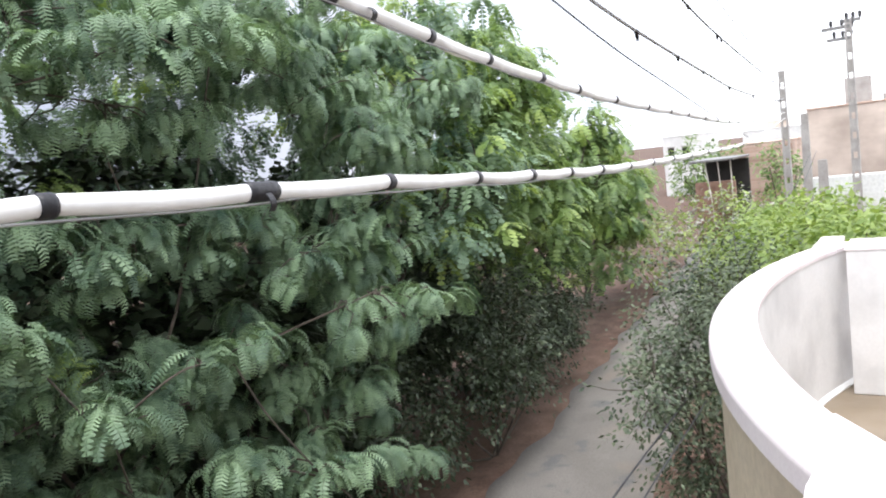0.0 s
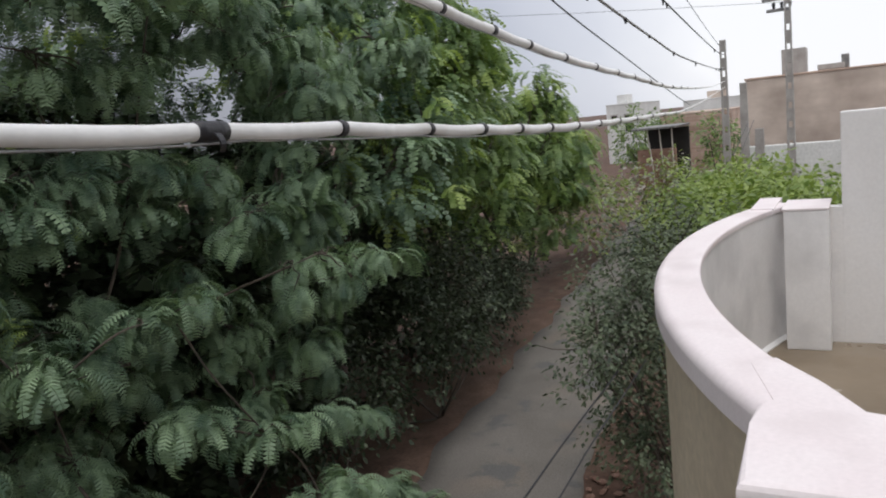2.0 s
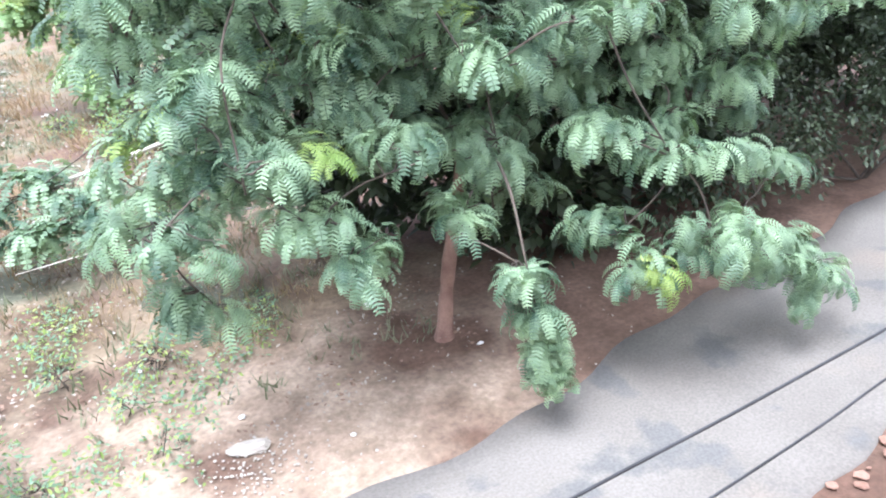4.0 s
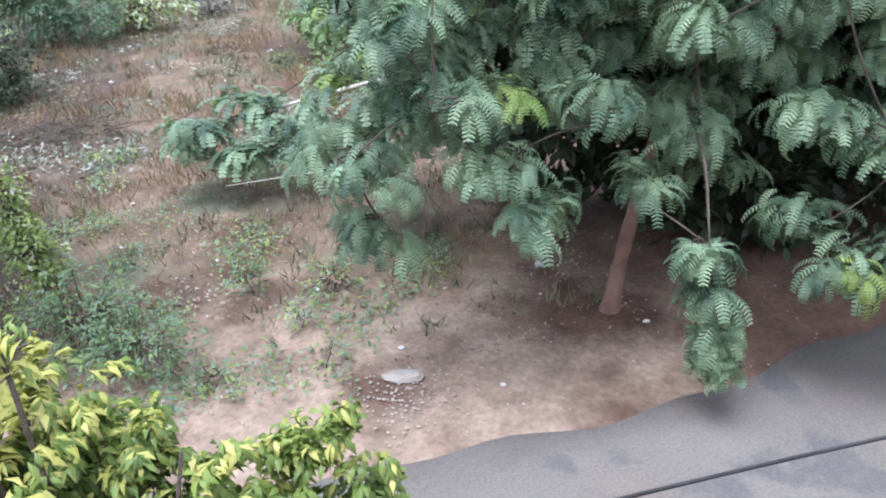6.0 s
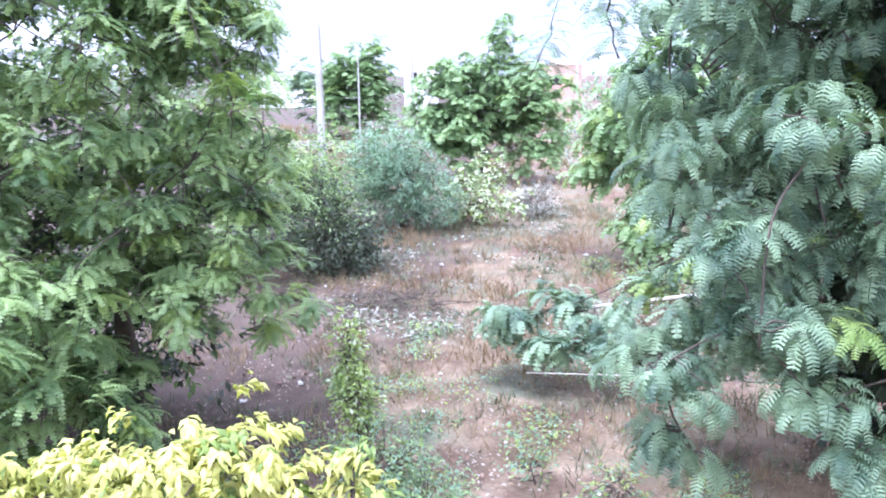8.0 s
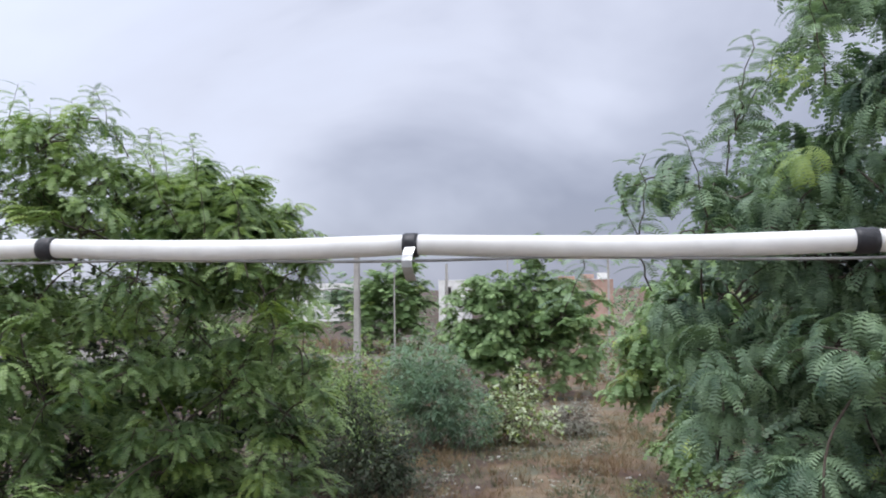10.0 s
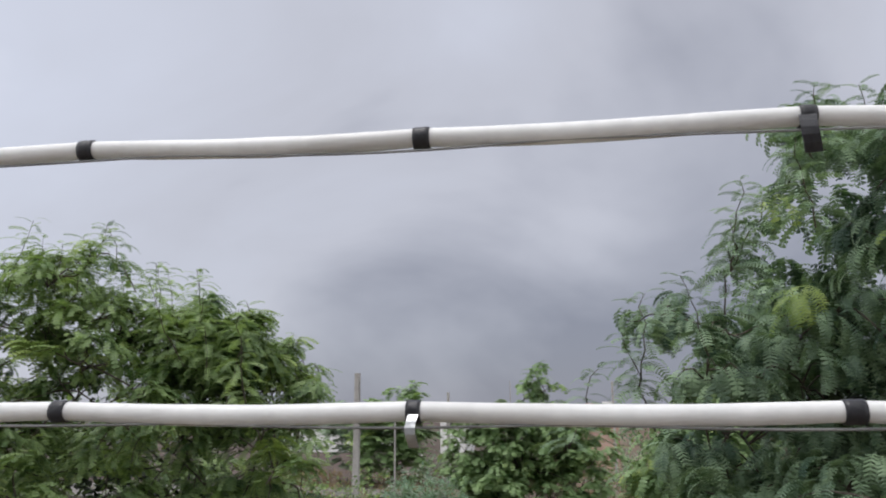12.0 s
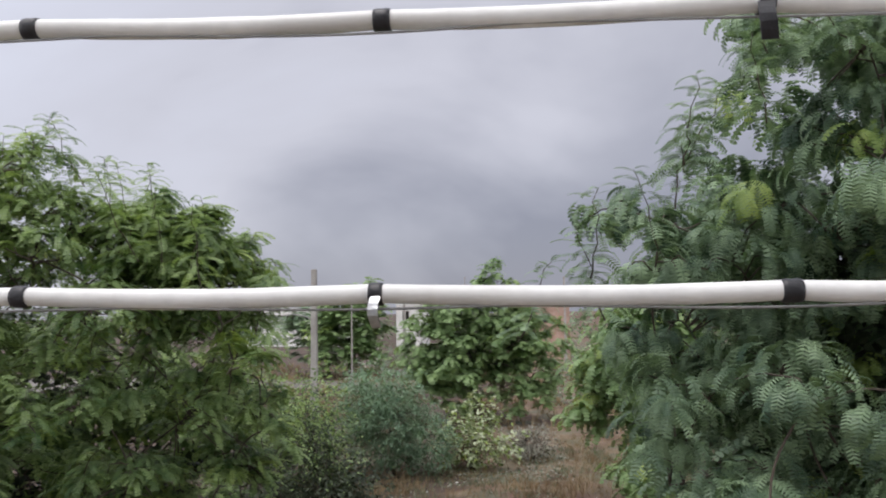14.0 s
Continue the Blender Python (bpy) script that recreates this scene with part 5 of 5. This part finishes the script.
bush("far_tree", "small green tree beside the pole", [((33, 5.6, 3.6), (1.2, 0.9, 1.3))], [LEAF_LEFT, LEAF], 47, 0.4, small_leaf(0.22, 0.1), per=9, stems=4, category="tree", stem_r=0.06)

# ---- the open plot ----
left = grow("feather_leaf_tree", "dense fresh green feather-leaved tree at the plot's edge", (-5.9, 9.2, 0.0),
            clumped([((-4.3, 8.3, 4.2), (1.5, 1.1, 1.2)), ((-5.9, 7.7, 5.5), (1.5, 1.2, 1.3)), ((-4.2, 8.6, 2.6), (1.2, 1.0, 1.0)), ((-6.4, 7.0, 3.3), (1.5, 1.2, 1.4)),
             ((-4.2, 8.8, 5.6), (0.9, 0.8, 0.7)), ((-8.2, 7.6, 5.2), (1.8, 1.6, 2.0)), ((-6.6, 8.0, 1.9), (1.5, 1.2, 0.9)), ((-5.6, 6.3, 2.2), (1.1, 0.9, 1.0)), ((-8.4, 6.8, 2.6), (1.6, 1.4, 1.4)), ((-5.3, 10.3, 3.6), (1.6, 1.2, 1.9)), ((-5.4, 7.3, 1.5), (0.9, 0.8, 0.8)), ((-7.0, 6.3, 1.4), (1.4, 0.9, 0.9)), ((-5.1, 8.2, 2.9), (1.1, 0.9, 0.9)), ((-6.5, 7.9, 6.55), (1.2, 0.9, 0.75)), ((-7.2, 9.4, 3.2), (1.6, 1.2, 2.4)), ((-4.15, 8.1, 6.0), (0.35, 0.35, 0.4)), ((-4.95, 8.2, 6.1), (0.75, 0.6, 0.6)), ((-4.75, 8.3, 5.5), (0.8, 0.7, 0.7))], 9, 230),
            LEAF_LEFT, LEAF_YOUNG, 23, spacing=0.49, per=25, length=0.285, pairs=7, width=0.031, droop=1.3, inner=0.55, dome=True,
            front=lambda P, D: (D > 0.6) & ((P[:, 1] < 8.6) | (P[:, 0] > -4.6)), trunk_r=0.13, fork=0.35, limb_r=0.028, sprays=90, young_share=0.12, far_pairs=5)
# leading shoots along the crown's crest
crest = np.random.default_rng(29)
TOPS = [(x, 7.9 + crest.normal(0, 0.35), 7.45 - 0.30 * abs(x + 6.6) ** 1.35 + crest.normal(0, 0.14)) for x in np.linspace(-8.2, -3.7, 22)]
shoots(left, [(-6.61, 7.6, 7.58), (-5.62, 7.6, 7.45), (-6.1, 7.5, 7.25), (-6.9, 7.6, 7.15), (-5.06, 7.8, 6.95), (-4.3, 8.4, 6.49), (-3.8, 8.6, 6.15), (-3.62, 8.8, 5.85), (-7.6, 7.6, 7.5), (-8.6, 7.6, 7.6), (-4.7, 8.0, 6.4), (-3.5, 8.2, 5.2),
              *TOPS], LEAF_LEFT, 24, 0.36, 10, 0.042)
shoots(left, [(-4.65, 7.2, 4.02), (-4.01, 7.0, 3.02), (-5.19, 6.7, 4.66), (-4.83, 7.1, 4.66), (-4.77, 7.3, 5.39), (-3.84, 7.6, 4.51), (-5.25, 6.3, 3.46), (-4.67, 6.6, 2.86), (-3.52, 7.9, 3.01), (-3.67, 7.7, 3.6)], LEAF_LEFT, 27, 0.32, 11, 0.042, 0.5)
shoots(big, [(1.72, 6.7, 8.0), (2.06, 6.7, 7.96), (1.02, 6.5, 7.14), (0.91, 6.5, 6.81), (1.25, 6.6, 7.06), (0.21, 6.6, 6.26), (0.01, 6.6, 5.94), (-0.2, 6.8, 5.66), (0.5, 6.6, 6.4), (1.5, 6.6, 7.5)],
       LEAF, 25, 0.34, 11, 0.043, 0.7)
part("limb", tube_mesh("limb", spline([(4.1, 7.3, 2.6), (3.7, 6.1, 2.5), (3.5, 5.5, 1.9), (3.68, 5.42, 0.7)], 5), np.linspace(0.02, 0.006, 16), BARK, 6), None, big)
# backs the crown; seven leaves in ten take the shade-dark colour
bush("undergrowth", "green undergrowth behind the tree at the plot's edge, shade put into most of its leaves", [((-5.9, 10.6, 3.3), (1.2, 0.6, 1.5)), ((-6.3, 10.5, 1.3), (1.3, 0.5, 1.3)), ((-7.8, 10.5, 4.4), (1.5, 0.6, 1.5)), ((-8.2, 10.3, 2.2), (1.6, 0.6, 1.8)), ((-10.0, 10.0, 3.8), (1.6, 0.7, 2.2)), ((-10.2, 9.6, 1.4), (1.6, 0.7, 1.4)), ((-7.0, 9.0, 1.2), (1.6, 0.5, 1.0))],
     [LEAF_LEFT, LEAF_SHADE_DARK], 49, 0.32, small_leaf(0.2, 0.08), per=12, base=(-7.2, 10.4, 0), stems=8, gold=lambda P, D: np.full(len(P), 0.7))
# foot shade by colour: the share of near-black leaves grows towards the ground
bush("dark_bush", "dark green bush at the tree's foot, shade put into its lower leaves", [((-7.6, 17.7, 1.2), (1.0, 0.8, 1.2)), ((-5.1, 18.9, 0.45), (0.7, 0.5, 0.45)), ((-6.0, 18.6, 0.9), (1.1, 0.9, 1.0)), ((-6.9, 19.4, 1.7), (1.4, 1.1, 1.7)), ((-5.6, 19.6, 0.8), (0.9, 0.8, 0.9))], [LEAF_LEFT, LEAF_SHADE_DARK], 51, 0.26, small_leaf(0.13, 0.05), per=11, gold=lambda P, D: np.clip(1.35 - P[:, 2] * 0.4, 0.2, 1), lump=0.45)
bush("green_bush", "fresh green bush behind the plot", [((-8.0, 22.6, 1.7), (1.5, 1.2, 1.8)), ((-9.6, 21.5, 2.0), (1.7, 1.4, 2.1))], [LEAF_LEFT, LEAF_SHADE_DARK], 52, 0.34, small_leaf(0.17, 0.07), per=9, gold=lambda P, D: np.full(len(P), 0.15))
bush("blue_green_shrub", "rounded blue-green feathery shrub in the plot", [((-5.75, 24.6, 1.7), (1.6, 1.2, 1.7)), ((-4.7, 24.8, 1.1), (1.1, 0.9, 1.1)), ((-6.7, 25.2, 2.0), (1.2, 1.0, 1.4))], [LEAF_BLUE, LEAF_BLUE], 53, 0.30, small_leaf(0.18, 0.04), per=16)
bush("pale_weed", "tall pale leafy weed with whitish leaves", [((-3.2, 25.8, 0.85), (1.6, 0.8, 0.85)), ((-2.9, 25.9, 1.8), (0.7, 0.5, 0.8)), ((-3.7, 25.8, 1.5), (0.5, 0.4, 0.6))], [LEAF_PALE, LEAF_HEDGE], 54, 0.27, small_leaf(0.17, 0.10), per=6, gold=lambda P, D: np.full(len(P), 0.3))
bush("grey_dry_shrub", "low grey dry shrub", [((-1.4, 27.6, 0.6), (1.1, 0.8, 0.7))], [GREY_SHRUB, GREY_SHRUB], 55, 0.22, small_leaf(0.14, 0.03), per=10)
bush("thin_sapling", "slender upright sapling with small bright leaves", [((-2.66, 8.5, 1.85), (0.20, 0.2, 0.55)), ((-2.56, 8.45, 1.25), (0.28, 0.25, 0.65))], [LEAF_YOUNG, LEAF_PALE], 56, 0.1, small_leaf(0.075, 0.036), per=7, base=(-2.35, 8.25, 0), stems=3, stem_r=0.012, gold=lambda P, D: np.full(len(P), 0.25), category="sapling")
bush("low_weed_bush", "low grey-green weedy bush around the sapling", [((-2.15, 8.15, 0.6), (0.65, 0.5, 0.6)), ((-1.6, 7.7, 0.45), (0.65, 0.5, 0.5))], [LEAF_BLUE, LEAF_LEFT], 57, 0.145, small_leaf(0.07, 0.025), per=8, stems=8, stem_r=0.01, gold=lambda P, D: np.full(len(P), 0.5))
for i, (x, y, s) in enumerate(((-0.5, 9.2, 0.35), (0.1, 8.2, 0.3), (0.55, 8.9, 0.4), (-3.6, 11.2, 0.4), (-2.9, 10.2, 0.3), (-0.9, 7.3, 0.28), (0.3, 7.4, 0.22), (1.6, 13.2, 0.5), (2.6, 14.6, 0.7), (0.6, 19.6, 0.5), (1.8, 17.5, 0.9))):
    bush("weed_clump", "low green weed clump on dry ground", [((x, y, s * 0.4), (s, s * 0.9, s * 0.6))], [LEAF_BLUE, LEAF_HEDGE], 60 + i, 0.15, small_leaf(0.08, 0.03), per=7, stems=4, stem_r=0.008, gold=lambda P, D: np.full(len(P), 0.4), category="weeds", group="weed clumps")
mid = grow("broad_crowned_tree", "broad green tree with visible trunk in the field", (-4.45, 37, 0.0), round_lobes((-3.9, 37, 3.4), (3.9, 2.9, 2.7), 16, 71) + [((-4.2, 36.5, 6.0), (1.1, 1.0, 1.1)), ((-3.0, 36.5, 6.3), (0.9, 0.8, 0.9)), ((-2.2, 36.5, 5.0), (1.0, 0.9, 0.9)), ((-5.8, 36.5, 4.9), (1.1, 0.9, 0.9)), ((-6.2, 36.5, 2.3), (1.4, 1.2, 1.3)), ((-1.6, 36.5, 2.2), (1.5, 1.2, 1.3)), ((-4.8, 35.6, 1.9), (1.3, 1.0, 1.1)), ((-2.9, 35.8, 1.6), (1.2, 1.0, 1.0)), ((-7.0, 36.8, 3.6), (1.5, 1.2, 1.4)), ((-0.9, 36.8, 3.4), (1.4, 1.2, 1.4)), ((-3.5, 36.8, 6.9), (1.0, 0.9, 0.9)), ((-5.6, 36.2, 1.2), (1.3, 1.0, 0.9)), ((-2.0, 36.2, 1.2), (1.4, 1.0, 0.9)), ((-6.6, 36.8, 5.0), (1.1, 1.0, 1.0))],
           LEAF_FIELD, LEAF_LEFT, 71, spacing=0.7, per=13, length=0.5, pairs=4, width=0.11, droop=1.2, trunk_r=0.15, far_pairs=4, young_share=0.15)
grow("far_round_tree", "round green tree by the far pole", (-17.2, 60, 0.0), round_lobes((-17.0, 60, 4.4), (3.6, 2.8, 4.0), 16, 72) + [((-16.0, 59, 1.8), (2.4, 1.5, 1.6)), ((-18.4, 59, 1.8), (2.2, 1.5, 1.6))], LEAF_FIELD, LEAF_YOUNG, 72, spacing=0.95, per=10, length=0.8, pairs=5, width=0.2, trunk_r=0.15, far_pairs=4, young_share=0.1)
grow("far_round_tree", "dark tree behind the street pole", (-19.5, 62, 0.0), round_lobes((-21.0, 62, 3.8), (4.5, 2.6, 3.2), 10, 73), LEAF, LEAF, 73, spacing=1.1, per=8, length=0.8, pairs=5, width=0.22, trunk_r=0.15, far_pairs=4)
bush("field_bushes", "hazy grey-green bushes along the field", [((-11.5, 45, 1.2), (2.5, 1.5, 1.3)), ((-8, 47, 1.4), (2.5, 1.5, 1.3)), ((0.8, 44, 1.1), (2.4, 1.5, 1.2)), ((-14, 66, 1.2), (4, 1.5, 1.4)), ((2, 60, 1.5), (3, 2, 1.5))], [LEAF_BLUE, GREY_SHRUB], 58, 0.62, small_leaf(0.3, 0.1), per=9, gold=lambda P, D: np.full(len(P), 0.3), category="bushes")
grow("edge_tree", "yellow-green drooping tree at the plot's far side", (2.3, 22, 0.0), [((0.75, 21.5, 3.0), (0.9, 0.9, 1.3)), ((1.6, 21.5, 3.4), (1.4, 1.2, 2.1)), ((2.8, 21.5, 4.0), (1.8, 1.4, 2.3)), ((2.2, 20.2, 1.3), (1.5, 1.0, 0.9))], LEAF_FIELD, LEAF_HEDGE, 74,
     spacing=0.5, per=12, length=0.5, pairs=5, width=0.08, droop=1.6, trunk_r=0.12, far_pairs=5, young_share=0.15)
bush("far_woods", "band of far trees on the horizon", [((x, 150 + 12 * math.sin(x), 2.5), (9, 5, 2.6 + math.sin(x * 0.7))) for x in range(-120, 60, 9)], [LEAF, LEAF_LEFT], 75, 2.0, small_leaf(1.1, 0.5), per=6, stems=3, category="woods")

# dead twigs, debris
heap = tagged(new("twig_heap"), "heap of dead dark twigs on the ground", "twigs", kind="stuff")
rng = np.random.default_rng(91)
tv, tq, off = [], [], 0
for i in range(130):
    p = np.array([-4.0, 16.3, 0.06]) + rng.normal(0, 1, 3) * (0.7, 0.5, 0.05)
    e = p + rng.normal(0, 1, 3) * (0.4, 0.3, 0.10)
    p[2], e[2] = max(0.01, p[2]), max(0.02, e[2])
    v, q = tube_data(bend(p, e, -0.02, 4, 0.02, rng), [0.012, 0.01, 0.008, 0.004], 4, off)
    tv.append(v), tq.extend(q)
    off += len(v)
tagged(part("twigs", quads_mesh("twigs", np.vstack(tv), np.array(tq), [BARK]), None, heap), kind="stuff")
scatter_stones("soil_clods", "dark soil clods under the left tree", surface("clod", (0.10, 0.06, 0.045), (0.2, 0.13, 0.1), 3, 20, 0.95, 0.5, 0.02), 700, (-7.5, -2.8, 9.5, 17), (0.015, 0.06), 15, "clods", dens=patchy(0.8, 0.8, -0.1, 0.4, 21))
slab = tagged(new("stone_slab"), "flat pale stone slab lying on the soil", "stone")
sb = bmesh.new()
bmesh.ops.create_icosphere(sb, subdivisions=3, radius=1.0)
for v in sb.verts:
    k = 1 + 0.35 * noise.noise(v.co * 1.7)
    v.co = Vector((1.05 + v.co.x * 0.22 * k + v.co.y * 0.03, 6.88 + v.co.y * 0.09 * k - v.co.x * 0.07, 0.015 + v.co.z * 0.05 * k))
part("stone", sb, STONE, slab)

# ---- the small tree below the terrace ----
bush("broad_leaf_tree", "bushy broad-leaved tree with yellow-green young leaves below the terrace", [((-1.75, 3.15, 2.98), (0.72, 0.55, 0.58)), ((-1.0, 3.2, 2.74), (0.5, 0.45, 0.54)), ((-1.57, 3.1, 3.44), (0.16, 0.18, 0.16)), ((-1.22, 3.1, 3.33), (0.16, 0.16, 0.16)), ((-2.25, 3.1, 3.28), (0.26, 0.2, 0.2)), ((-0.98, 3.1, 3.44), (0.09, 0.1, 0.14)), ((-2.6, 3.1, 3.05), (0.3, 0.3, 0.3)), ((-0.62, 3.15, 2.86), (0.24, 0.25, 0.22)), ((-0.4, 3.05, 2.36), (0.52, 0.46, 0.46)), ((0.02, 3.1, 2.66), (0.22, 0.25, 0.22)), ((0.17, 3.1, 2.82), (0.1, 0.12, 0.2)), ((0.24, 3.05, 2.4), (0.25, 0.25, 0.3)), ((0.1, 2.95, 1.95), (0.45, 0.42, 0.5)), ((-2.6, 3.0, 2.5), (0.75, 0.6, 0.65)), ((-1.3, 2.9, 1.8), (0.9, 0.55, 0.6))],
     [LEAF_BROAD, LEAF_GOLD], 81, 0.135, ovate(0.092, 0.029), per=22, tuft=0.15, base=(-1.0, 2.45, 0), stems=8, stem_r=0.03, inner=0.3,
     gold=lambda P, D: np.clip((D - 0.4) * 3.0, 0, 0.95) * np.clip((P[:, 2] - 2.35) * 1.3, 0.08, 1.0) * np.where(P[:, 0] < -0.95, 1.0, 0.6), category="tree")
